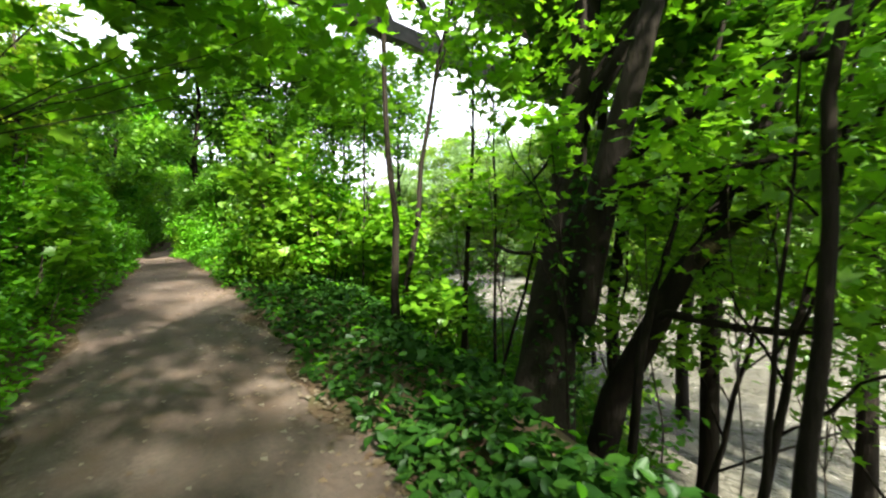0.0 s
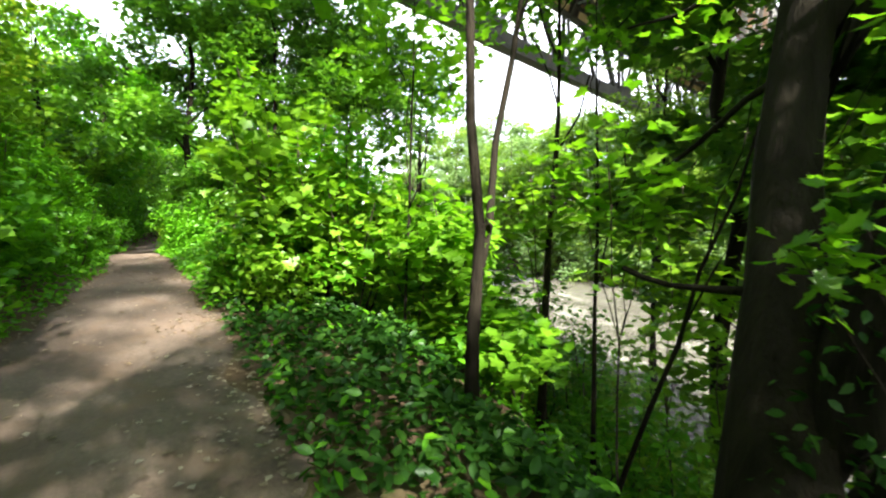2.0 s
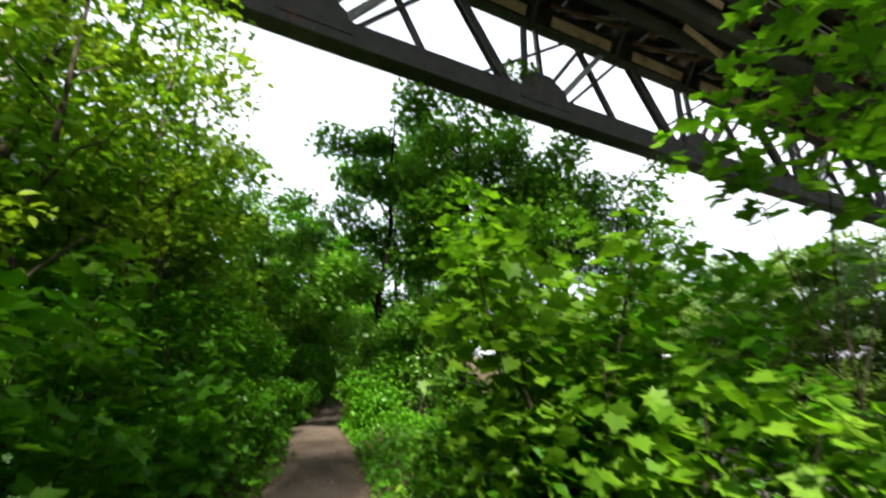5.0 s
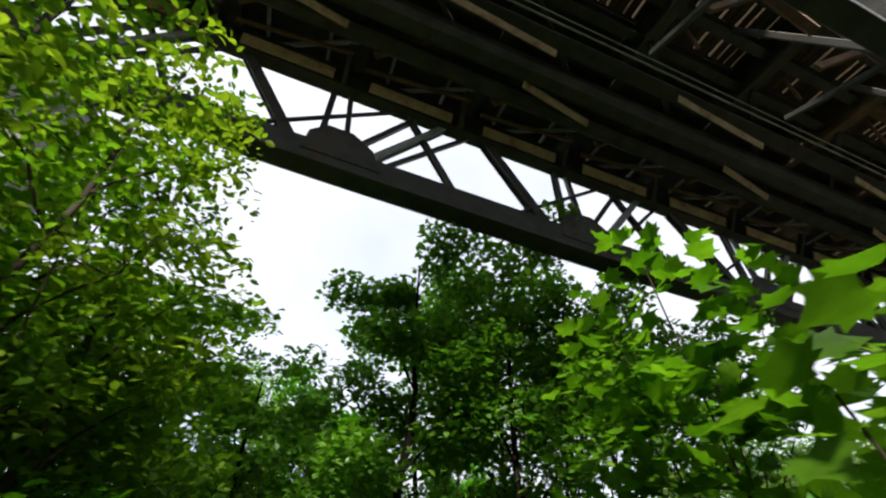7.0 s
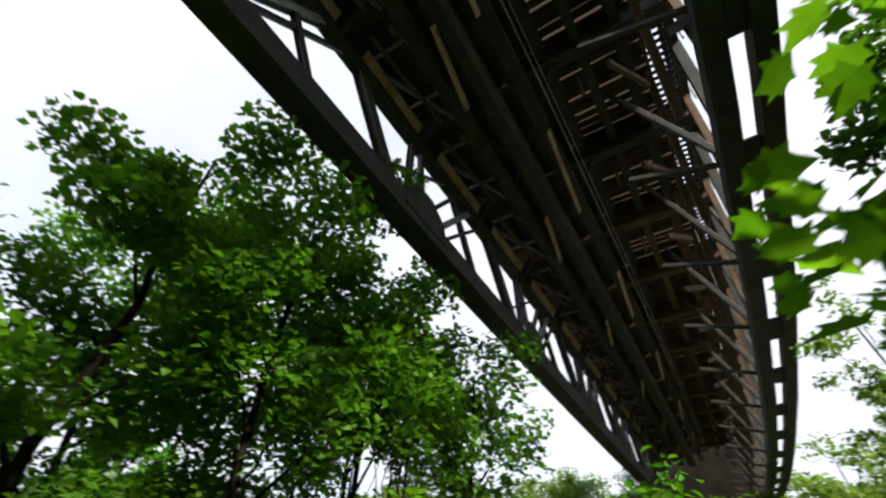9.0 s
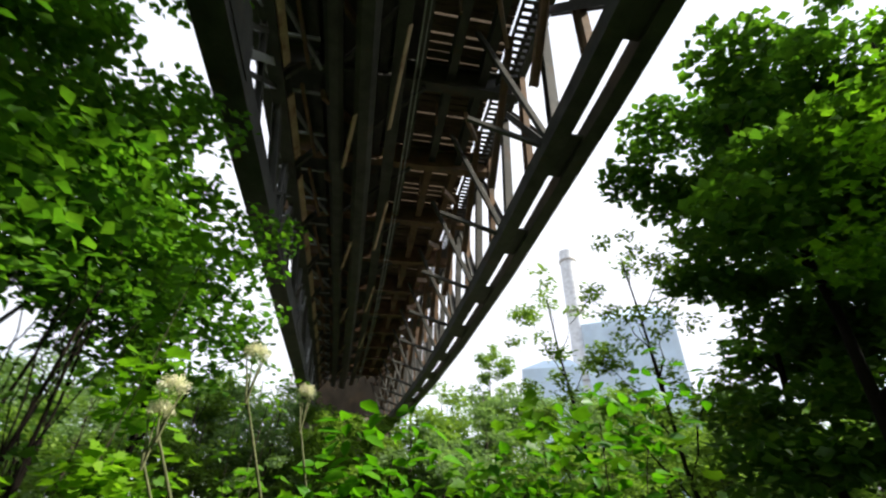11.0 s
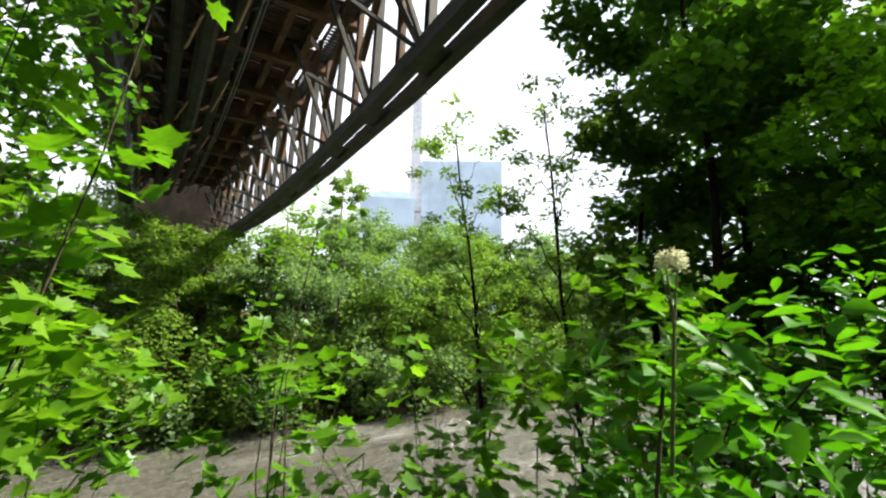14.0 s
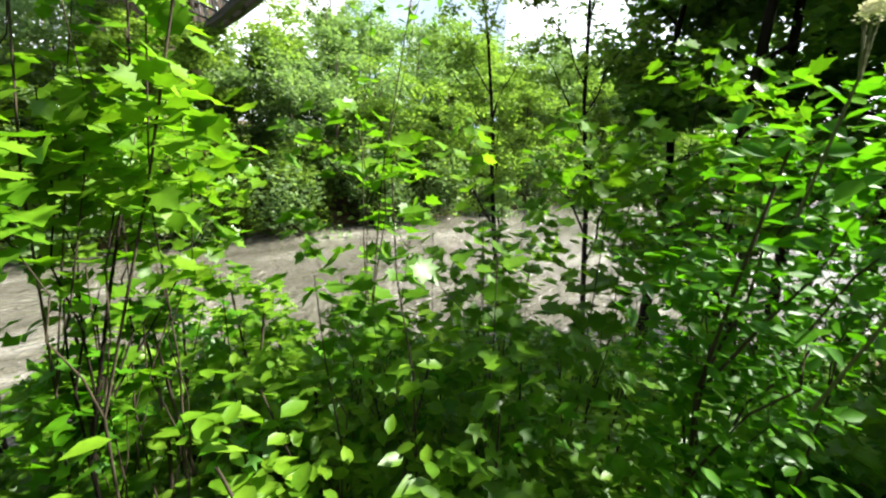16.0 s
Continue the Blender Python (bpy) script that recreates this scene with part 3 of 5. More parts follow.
def build_power_station():
    x, y = far_at(28.3, 250)
    ch = empty("chimney", (x, y, 0), label="tall pale concrete power station chimney", category="chimney")
    rad = [(0, 6.2), (40, 5.6), (90, 5.0), (136, 4.6), (141, 4.6)]
    bm = bmesh.new()
    ring = []
    for z, r in rad:
        ring.append([bm.verts.new((r * math.cos(k * math.pi / 12), r * math.sin(k * math.pi / 12), z)) for k in range(24)])
    for lo, hi in zip(ring[:-1], ring[1:]):
        for k in range(24):
            bm.faces.new((lo[k], lo[(k + 1) % 24], hi[(k + 1) % 24], hi[k]))
    bm.faces.new(ring[-1])
    part("shaft", bm, CHIMNEY, ch)
    for z in (60, 100, 134):
        bm = bmesh.new()
        bmesh.ops.create_cone(bm, cap_ends=True, segments=24, radius1=6.0 - z * 0.006, radius2=6.0 - z * 0.006, depth=1.2, matrix=Matrix.Translation((0, 0, z)))
        part("gallery", bm, CONCRETE, ch)
    for name, az, dist, w, d, h, lab in (("boiler_house", 34.2, 262, 46, 40, 98, "tall power station boiler house, wall colour paled blue for distance haze"),
                                         ("turbine_hall", 24.2, 262, 31, 40, 73, "lower power station hall, wall colour paled blue for distance haze")):
        x, y = far_at(az, dist)
        b = empty(name, (x, y, 0), label=lab, category="building")
        b.rotation_euler = (0, 0, radians(-az))
        bm = bmesh.new()
        bmesh.ops.create_cube(bm, size=1, matrix=Matrix.Translation((0, 0, h * 0.46)) @ Matrix.Diagonal((w, d, h * 0.92, 1)))
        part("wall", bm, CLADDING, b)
        bm = bmesh.new()
        low = [bm.verts.new((sx * w / 2, sy * d / 2, h * 0.92 + 0.01)) for sx, sy in ((-1, -1), (1, -1), (1, 1), (-1, 1))]
        high = [bm.verts.new((sx * w / 2 + w * 0.1, sy * d * 0.32, h)) for sx, sy in ((-0.45, -1), (0.5, -1), (0.5, 1), (-0.45, 1))]
        bm.faces.new(low[::-1])
        bm.faces.new(high)
        for k in range(4):
            bm.faces.new((low[k], low[(k + 1) % 4], high[(k + 1) % 4], high[k]))
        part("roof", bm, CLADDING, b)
        for k in range(5):
            bm = bmesh.new()
            bmesh.ops.create_cube(bm, size=1, matrix=Matrix.Translation((-w / 2 + w * (k + 0.5) / 5, -d / 2 - 0.25, h * 0.45)) @ Matrix.Diagonal((0.6, 0.5, h * 0.9, 1)))
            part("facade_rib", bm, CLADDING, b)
    # thin lattice mast beyond the far end of the bridge
    x, y = far_at(-8.2, 120)
    mast = empty("lattice_mast", (x, y, 0), label="thin grey steel lattice mast", category="mast")
    for k in range(4):
        sx, sy = (1 if k in (0, 1) else -1), (1 if k in (0, 2) else -1)
        beam("leg", (sx * 1.6, sy * 1.6, 0), (sx * 0.5, sy * 0.5, 42), 0.25, 0.25, PAINT, mast)
    for k in range(14):
        z0, z1 = 3 * k, 3 * k + 3
        r0, r1 = 1.6 - 1.1 * z0 / 42, 1.6 - 1.1 * z1 / 42
        beam("brace", (-r0, -r0, z0), (r1, -r1, z1), 0.14, 0.14, PAINT, mast)
        beam("brace", (r0, -r0, z0), (-r1, -r1, z1), 0.14, 0.14, PAINT, mast)


build_power_station()


# ---- trees ----
def tree(name, base, height, radius, crown, n, size, shape, mat, seed, label, lean=(0, 0), bark=BARK, limbs=6, first=0.3, category="tree",
         group="", squash=0.6, clump=0.34, trunk_top=0.9, flat=0.5, line=None, girth=None):
    """base (x, y); crown: (rx, ry, rz, height of its middle above the ground)."""
    rng, nr = random.Random(seed), np.random.default_rng(seed)
    x, y = base
    z = gz(x, y)
    t = empty(name, (x, y, z), label=label, category=category, group=group)
    top = Vector((lean[0], lean[1], height * trunk_top))
    line = bend((0, 0, -0.15), top, 8, min(0.03 * height, 1.1 * radius), rng) if line is None else [Vector(p) - Vector((x, y, z)) for p in line]
    tube("trunk", line, girth or [radius * (1.25 if i == 0 else 1) * (1 - 0.8 * i / 8) for i in range(9)], bark, t, 9, 0.1, seed)
    rx, ry, rz, cz = crown
    mid = Vector((lean[0] * cz / (height * trunk_top), lean[1] * cz / (height * trunk_top), cz))
    cen, rad = [], []
    for i in range(limbs):
        f = first + (0.92 - first) * i / max(1, limbs - 1)
        k = int(f * 8)
        root = line[k].lerp(line[min(8, k + 1)], f * 8 - k)
        a = i * 2.4 + rng.uniform(-0.5, 0.5)
        tip = mid + Vector((math.cos(a) * rx * rng.uniform(0.55, 0.9), math.sin(a) * ry * rng.uniform(0.55, 0.9), rz * ((f - first) / (0.92 - first) * 1.5 - 0.7)))
        ln = bend(root, tip, 5, 0.06 * (tip - root).length, rng, 0.08 * (tip - root).length)
        r0 = radius * (1 - 0.8 * f) * 0.55
        tube("limb", ln, [r0 * (1 - 0.16 * j) for j in range(6)], bark, t, 6, 0.1, seed + i)
        cen += [ln[-1], ln[3]]
        rad += [clump * min(rx, ry), clump * 0.8 * min(rx, ry)]
    for i in range(int(26 * max(1, 0.3 / clump))):
        o = nr.normal(size=3)
        o /= np.linalg.norm(o)
        o *= nr.random() ** 0.3
        cen.append(mid + Vector((o[0] * rx, o[1] * ry, o[2] * rz)))
        rad.append(clump * min(rx, ry) * nr.uniform(0.6, 1.15))
    pts = clumps([tuple(c) for c in cen], rad, n, nr, squash)
    leaves("crown", pts, size, shape, mat, t, seed, flat, 0.3)
    return t


def shrub(name, base, height, spread, n, size, shape, mat, seed, label, stems=5, lift=0.35, category="shrub", group="", flat=0.55, bark=BARK_YOUNG, squash=0.75):
    """A many-stemmed bush, leafy from near the ground."""
    rng, nr = random.Random(seed), np.random.default_rng(seed)
    x, y = base
    t = empty(name, (x, y, gz(x, y)), label=label, category=category, group=group)
    cen, rad = [], []
    for i in range(stems):
        a = 6.28 * i / stems + rng.uniform(-0.5, 0.5)
        tip = Vector((math.cos(a) * spread * rng.uniform(0.4, 0.85), math.sin(a) * spread * rng.uniform(0.4, 0.85), height * rng.uniform(0.72, 1.0)))
        ln = bend((rng.uniform(-0.08, 0.08), rng.uniform(-0.08, 0.08), -0.1), tip, 5, 0.05 * height, rng)
        r0 = 0.008 + 0.006 * height
        tube("stem", ln, [r0 * (1 - 0.15 * j) for j in range(6)], bark, t, 5, 0.1, seed + i)
        for j in (2, 3, 4, 5):
            cen.append(tuple(ln[j]))
            rad.append(spread * rng.uniform(0.3, 0.48))
    for i in range(10):
        cen.append((rng.uniform(-1, 1) * spread * 0.8, rng.uniform(-1, 1) * spread * 0.8, height * rng.uniform(lift, 0.85)))
        rad.append(spread * rng.uniform(0.3, 0.5))
    pts = clumps(cen, rad, n, nr, squash)
    pts[:, 2] = np.maximum(pts[:, 2], 0.04)
    leaves("foliage", pts, size, shape, mat, t, seed, flat, 0.3)
    return t


def build_trees():
    big = "broadleaf trees on the river bank"
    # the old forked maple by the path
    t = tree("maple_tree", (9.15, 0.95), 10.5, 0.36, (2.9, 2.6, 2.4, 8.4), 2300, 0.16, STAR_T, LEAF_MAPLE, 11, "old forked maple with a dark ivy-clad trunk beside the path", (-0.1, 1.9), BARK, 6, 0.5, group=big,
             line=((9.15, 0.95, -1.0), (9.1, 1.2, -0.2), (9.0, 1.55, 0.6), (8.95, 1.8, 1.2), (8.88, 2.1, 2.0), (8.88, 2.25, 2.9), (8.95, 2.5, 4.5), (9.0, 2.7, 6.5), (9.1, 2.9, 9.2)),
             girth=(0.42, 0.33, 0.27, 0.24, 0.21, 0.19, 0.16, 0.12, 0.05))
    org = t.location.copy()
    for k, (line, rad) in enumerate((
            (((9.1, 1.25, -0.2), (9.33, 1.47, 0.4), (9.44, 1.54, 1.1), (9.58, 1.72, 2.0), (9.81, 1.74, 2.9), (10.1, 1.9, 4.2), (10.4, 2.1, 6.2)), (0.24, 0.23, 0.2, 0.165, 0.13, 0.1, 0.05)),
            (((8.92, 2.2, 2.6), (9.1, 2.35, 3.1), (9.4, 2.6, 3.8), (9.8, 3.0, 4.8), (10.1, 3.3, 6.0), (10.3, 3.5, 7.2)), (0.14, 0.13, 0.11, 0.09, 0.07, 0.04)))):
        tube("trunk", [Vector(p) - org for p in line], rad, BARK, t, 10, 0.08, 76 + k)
    for k, (line, rad) in enumerate((
            (((9.56, 1.7, 1.9), (9.77, 1.68, 2.07), (10.19, 1.69, 2.41), (10.75, 1.71, 2.62), (11.05, 1.63, 2.77), (11.5, 1.59, 2.73), (11.9, 1.5, 2.8)), (0.09, 0.075, 0.062, 0.055, 0.045, 0.035, 0.02)),
            (((9.5, 1.65, 1.65), (9.77, 1.7, 1.8), (10.24, 1.88, 1.92), (10.81, 2.13, 1.99), (11.29, 2.3, 2.08), (11.9, 2.41, 2.2)), (0.05, 0.042, 0.036, 0.03, 0.026, 0.015)),
            (((8.85, 1.68, 1.09), (8.5, 1.78, 1.05), (8.19, 1.85, 1.03), (7.9, 2.0, 1.05), (7.66, 2.14, 1.09)), (0.045, 0.03, 0.025, 0.028, 0.03)),
            (((8.85, 2.2, 2.7), (8.5, 2.5, 2.6), (8.0, 2.9, 2.3), (7.5, 3.1, 2.0), (7.0, 3.2, 1.7)), (0.04, 0.032, 0.026, 0.02, 0.012)),
            (((8.9, 2.3, 3.3), (8.4, 2.5, 3.6), (7.9, 2.6, 3.5), (7.3, 2.8, 3.6)), (0.04, 0.03, 0.022, 0.012)))):
        tube("limb", [Vector(p) - org for p in line], rad, BARK, t, 7, 0.1, 70 + k)
    nr = np.random.default_rng(2)
    f, a = nr.random(420) ** 1.3, nr.uniform(-2.4, 1.0, 420)
    lx, ly, rr = np.interp(f, [0, 0.4, 1], [9.12, 9.2, 9.5]), np.interp(f, [0, 0.4, 1], [1.15, 1.45, 1.65]), np.interp(f, [0, 1], [0.37, 0.2])
    ivy = np.stack([lx + np.cos(a) * rr, ly + np.sin(a) * rr, -0.6 + 2.6 * f], 1) - np.array(org)
    leaves("ivy", ivy, 0.1, OVAL_T, LEAF_IVY, t, 3, 0.2, 0.6)
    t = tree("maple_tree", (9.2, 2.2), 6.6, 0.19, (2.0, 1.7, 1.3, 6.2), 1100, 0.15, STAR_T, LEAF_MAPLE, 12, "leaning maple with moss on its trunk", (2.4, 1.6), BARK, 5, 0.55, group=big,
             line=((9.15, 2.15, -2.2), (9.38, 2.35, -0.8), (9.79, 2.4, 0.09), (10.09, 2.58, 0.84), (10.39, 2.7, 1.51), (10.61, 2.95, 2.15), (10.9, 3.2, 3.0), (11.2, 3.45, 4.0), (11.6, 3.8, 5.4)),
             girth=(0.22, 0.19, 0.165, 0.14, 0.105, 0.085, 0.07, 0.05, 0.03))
    org = t.location.copy()
    for k, (line, rad, mat) in enumerate((
            (((10.1, 2.57, 0.85), (10.32, 2.6, 1.13), (10.56, 2.8, 1.38), (11.0, 3.0, 1.75), (11.5, 3.2, 2.5)), (0.12, 0.11, 0.09, 0.08, 0.06), BARK_MOSS),
            (((9.85, 2.4, 0.25), (10.04, 2.23, 0.4), (10.64, 2.48, 0.29), (11.09, 2.66, 0.28), (11.66, 2.75, 0.47), (12.0, 2.77, 0.6)), (0.06, 0.05, 0.045, 0.04, 0.04, 0.03), BARK))):
        tube("limb", [Vector(p) - org for p in line], rad, mat, t, 7, 0.1, 170 + k)
    tree("young_maple", (9.95, 1.65), 5.0, 0.04, (1.0, 1.0, 0.8, 4.6), 240, 0.14, STAR_T, LEAF_MAPLE, 24, "thin leaning maple stem with few leaves", (0.6, 0.9), BARK, 4, 0.5, group="young maples by the path",
         line=((9.95, 1.55, -1.0), (9.98, 1.65, 0.0), (10.03, 1.85, 0.69), (10.07, 2.1, 1.1), (10.11, 2.31, 1.52), (10.16, 2.5, 2.1), (10.22, 2.55, 2.6), (10.39, 2.5, 3.2), (10.6, 2.5, 4.3)),
         girth=(0.05, 0.045, 0.042, 0.04, 0.037, 0.034, 0.03, 0.025, 0.015))
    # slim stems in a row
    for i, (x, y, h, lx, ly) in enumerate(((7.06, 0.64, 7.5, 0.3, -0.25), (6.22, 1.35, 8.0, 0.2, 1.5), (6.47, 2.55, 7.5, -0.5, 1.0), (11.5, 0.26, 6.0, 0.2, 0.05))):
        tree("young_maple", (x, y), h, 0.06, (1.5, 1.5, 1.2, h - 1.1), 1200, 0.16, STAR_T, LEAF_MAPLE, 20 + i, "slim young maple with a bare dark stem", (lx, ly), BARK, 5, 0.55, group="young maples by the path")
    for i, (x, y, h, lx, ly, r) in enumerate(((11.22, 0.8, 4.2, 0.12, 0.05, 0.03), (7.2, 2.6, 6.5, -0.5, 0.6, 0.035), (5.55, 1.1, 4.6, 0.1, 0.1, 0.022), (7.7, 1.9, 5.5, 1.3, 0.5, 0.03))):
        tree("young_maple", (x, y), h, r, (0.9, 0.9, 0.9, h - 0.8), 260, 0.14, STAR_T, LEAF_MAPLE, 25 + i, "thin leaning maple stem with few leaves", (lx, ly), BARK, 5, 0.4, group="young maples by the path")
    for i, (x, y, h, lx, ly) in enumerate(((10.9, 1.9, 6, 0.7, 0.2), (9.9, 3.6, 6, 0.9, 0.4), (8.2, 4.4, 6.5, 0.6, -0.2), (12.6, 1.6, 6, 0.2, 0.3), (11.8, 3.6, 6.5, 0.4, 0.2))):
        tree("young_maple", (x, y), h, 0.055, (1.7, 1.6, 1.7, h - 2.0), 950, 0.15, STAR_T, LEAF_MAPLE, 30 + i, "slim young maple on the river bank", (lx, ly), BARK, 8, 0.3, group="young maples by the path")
    # maple whose boughs hang over the path
    tree("maple_tree", (9.6, -5.6), 5.0, 0.13, (2.3, 2.6, 0.75, 3.05), 3200, 0.14, MAPLE_T, LEAF_MAPLE, 15, "maple with low boughs hanging over the path", (-0.9, 4.6), BARK, 9, 0.45, group=big)
    # high crowns added above the view to shade the path
    for i, (x, y, ly) in enumerate(((10.6, -5.9, 2.6), (8.0, -5.4, 2.6), (6.0, -4.9, 2.3))):
        tree("maple_tree", (x, y), 8.4, 0.13, (1.9, 1.9, 1.0, 7.2), 1300, 0.16, STAR_T, LEAF_MAPLE, 190 + i, "maple with a high crown above the view, added to shade the path", (0.2, ly), BARK, 7, 0.6, group=big)
    # dark trees on the right of the path ahead
    for i, (x, y, top, r, n, deep) in enumerate(((-6.6, 1.7, 10.9, 2.3, 11500, 4.9), (-6.1, 4.2, 11.5, 2.5, 10500, 4.0), (-6.0, 7.0, 10.4, 2.1, 6000, 2.7), (-10.2, 6.0, 12.5, 3.0, 13000, 5.0), (-12.0, 3.6, 13, 2.8, 13000, 6.0), (-4.7, 9.6, 8.6, 1.8, 4000, 2.2), (-8.0, 8.6, 11.0, 2.4, 4500, 2.6), (-9.0, -1.9, 7.4, 2.0, 4200, 2.4))):
        h = top - gz(x, y)
        tree("dense_tree", (x, y), h, 0.13, (r, r, deep, h - deep), n, 0.2, CHIP_T, LEAF_DARK, 40 + i, "dense dark green tree with several thin trunks", (0.3, 0.2), BARK, 9, max(0.12, 1 - 2 * deep / h), group="dense trees beside the path", clump=0.4)
    for i in range(9):
        x, y = -6.6 + 0.27 * i, 5.6 + 0.55 * i * (1 if i % 2 else 0.3)
        h = 8.6 - 0.15 * i - gz(x, y)
        tree("thin_tree", (x, y), h, 0.06, (1.1, 1.1, 1.8, h - 1.9), 800, 0.15, CHIP_T, LEAF_DARK, 60 + i, "thin dark-stemmed tree in a close stand", (0.7 - 0.4 * (i % 3), 0.3), BARK, 5, 0.3, group="thin trees in a stand")
    # dark trees on the river side, seen to the right under the bridge
    for i, (x, y, h, r, lx, n) in enumerate(((7.6, 6.2, 17.5, 2.75, -0.5, 14000), (9.4, 6.5, 18.5, 2.9, -0.2, 14000), (9.8, 4.5, 17.5, 2.5, 0.1, 13000), (11.6, 6.6, 19, 2.9, 0, 10000), (8.4, 8.2, 13.5, 2.0, -0.2, 4500), (13.6, 6.4, 16, 2.8, 0, 6000))):
        tree("river_bank_tree", (x, y), h, 0.17, (r, r, h * 0.37, h * 0.62), n, 0.24, CHIP_T, LEAF_BANK_SHADED, 80 + i, "tall dark-trunked tree on the river bank", (lx, 0.4), BARK, 9, 0.4, group=big)
    for i, (x, y, h, r) in enumerate(((5.4, 6.6, 3.2, 1.2), (7.4, 5.6, 2.6, 1.0), (4.6, 7.0, 3.2, 1.2))):
        shrub("bank_shrub", (x, y), h, r, 1000, 0.16, STAR_T, LEAF_BRIGHT, 90 + i, "tall leafy shrub under the trees on the bank", 6, 0.2, group="shrubs on the sloping bank")
    # light trees left of the path
    rng = random.Random(3)
    for i in range(22):
        x = 14.0 - 1.9 * i + rng.uniform(-0.7, 0.7)
        d = rng.uniform(3.6, 5.5) if i % 2 else rng.uniform(6.5, 9.5)
        h = rng.uniform(6.5, 8.5) + (2.2 if i % 2 == 0 else 0)
        if -13 < -d + track_y(x) < -6.5 and -6.5 < x < -1.5:
            continue
        if -3 < x < 4:
            h *= 0.72
        elif x > 4:
            h *= 0.8
        tree("roadside_tree", (x, float(track_y(x)) - d), h, 0.1, (2.0, 2.0, h * 0.4, h * 0.58), 2600 if x > 4 else 4200, 0.17, CHIP_T, LEAF_BRIGHT, 100 + i, "light green unseen leafy tree behind the start, added for its shade", (rng.uniform(-0.5, 0.5), 0.5), BARK_YOUNG, 7, 0.25, group="light green trees by the path")
    # trees that close the path far ahead
    for i in range(16):
        x = -15 - 2.0 * i + rng.uniform(-1, 1)
        d = (2.4 + rng.uniform(0, 3)) * (1 if i % 2 else -1)
        h = rng.uniform(8, 11)
        tree("woodland_tree", (x, float(track_y(x)) + d), h, 0.14, (2.4, 2.4, h * 0.4, h * 0.56), 4600, 0.25, CHIP_T, LEAF_SHRUB, 140 + i, "leafy tree further along the path", (0.2, 0.1), BARK, 6, 0.2, group="trees further along the path")
    # unseen trees added behind the start; their crowns shade the path
    tree("woodland_tree", (17.6, -6.5), 10.0, 0.15, (2.5, 2.4, 2.2, 7.4), 1300, 0.2, CHIP_T, LEAF_SHRUB, 153, "unseen leafy tree leaning over the path, added for its shade", (0.0, 2.4), BARK, 7, 0.45, group="trees behind")
    for i, (x, y, h) in enumerate(((15.2, -6.4, 9.5), (16.4, -1.4, 9.0), (14.6, 1.6, 8.5))):
        tree("woodland_tree", (x, y), h, 0.14, (2.4, 2.4, 2.8, h - 3.4), 3600, 0.2, CHIP_T, LEAF_SHRUB, 155 + i, "unseen leafy tree behind the start, added for its shade", (0.2, 0.1), BARK, 7, 0.3, group="trees behind")
    for i in range(7):
        x, y = 17 + 2.2 * i + rng.uniform(-1, 1), rng.uniform(-12, 3)
        if abs(y - track_y(x)) < 2:
            y -= 4
        tree("woodland_tree", (x, y), rng.uniform(7, 9.5), 0.14, (2.5, 2.5, 3.0, 5.5), 3600, 0.25, CHIP_T, LEAF_SHRUB, 160 + i, "unseen leafy tree behind the start, added for its shade", (0.2, 0.1), BARK, 6, 0.25, group="trees behind")
    # two slim alders by the water
    for i, (x, y, h, lx, ly) in enumerate(((5.1, 10.2, 13.5, -0.9, 1.0), (5.75, 8.0, 13.5, -0.4, 1.1))):
        tree("alder", (x, y), h, 0.085, (1.5, 1.5, h * 0.32, h * 0.68), 3600, 0.13, OVAL_T, LEAF_FAR, 180 + i, "slim sparse alder standing at the water's edge", (lx, ly), BARK, 12, 0.35, group="slim alders", clump=0.26)
    # the far bank
    k = 0
    for row, (y0, h0, h1, n) in enumerate(((30.0, 8.0, 10.2, 30), (35.0, 10.0, 12.4, 26), (43.0, 11, 13.5, 22), (60, 13, 17, 20))):
        for i in range(n):
            x = -34 + (84 + 14 * row) * i / n + rng.uniform(-1.2, 1.2)
            y = y0 + rng.uniform(-1.6, 1.8)
            h = rng.uniform(h0, h1)
            if abs(x) < 5.5 and row < 3:
                h = min(h, 8.6)
            w = h * rng.uniform(0.3, 0.44)
            mat = LEAF_HAZY if rng.random() < 0.45 else LEAF_FAR
            tree("far_bank_tree", (x, y), h, 0.14, (w, w, h * 0.4, h * 0.55), (5200, 4400, 2600, 1800)[row], 0.25 + 0.06 * row, CHIP_T, mat, 200 + k, "pale green tree on the far river bank", (rng.uniform(-0.5, 0.5), 0), BARK_YOUNG, 4, 0.2, group="trees on the far bank", clump=0.3)
            k += 1
    tree("far_bank_tree", (9.9, 38.0), 15.0, 0.16, (2.2, 2.2, 5.6, 9.4), 4200, 0.28, CHIP_T, LEAF_FAR, 198, "tall upright pale green willow on the far bank", (0.3, 0), BARK_YOUNG, 9, 0.2, group="trees on the far bank", clump=0.3)
    for i in range(58):
        x = -36 + 96 * i / 58 + rng.uniform(-0.6, 0.6)
        h = rng.uniform(3.0, 5.2)
        shrub("far_bank_shrub", (x, 26.6 + (i % 3) * 1.0 + 0.03 * abs(x)), h, h * 0.6, 1900, 0.27, CHIP_T, LEAF_HAZY if i % 3 == 0 else LEAF_FAR, 1500 + i, "pale green bush overhanging the far waterline", 4, 0.05, group="bushes on the far bank")




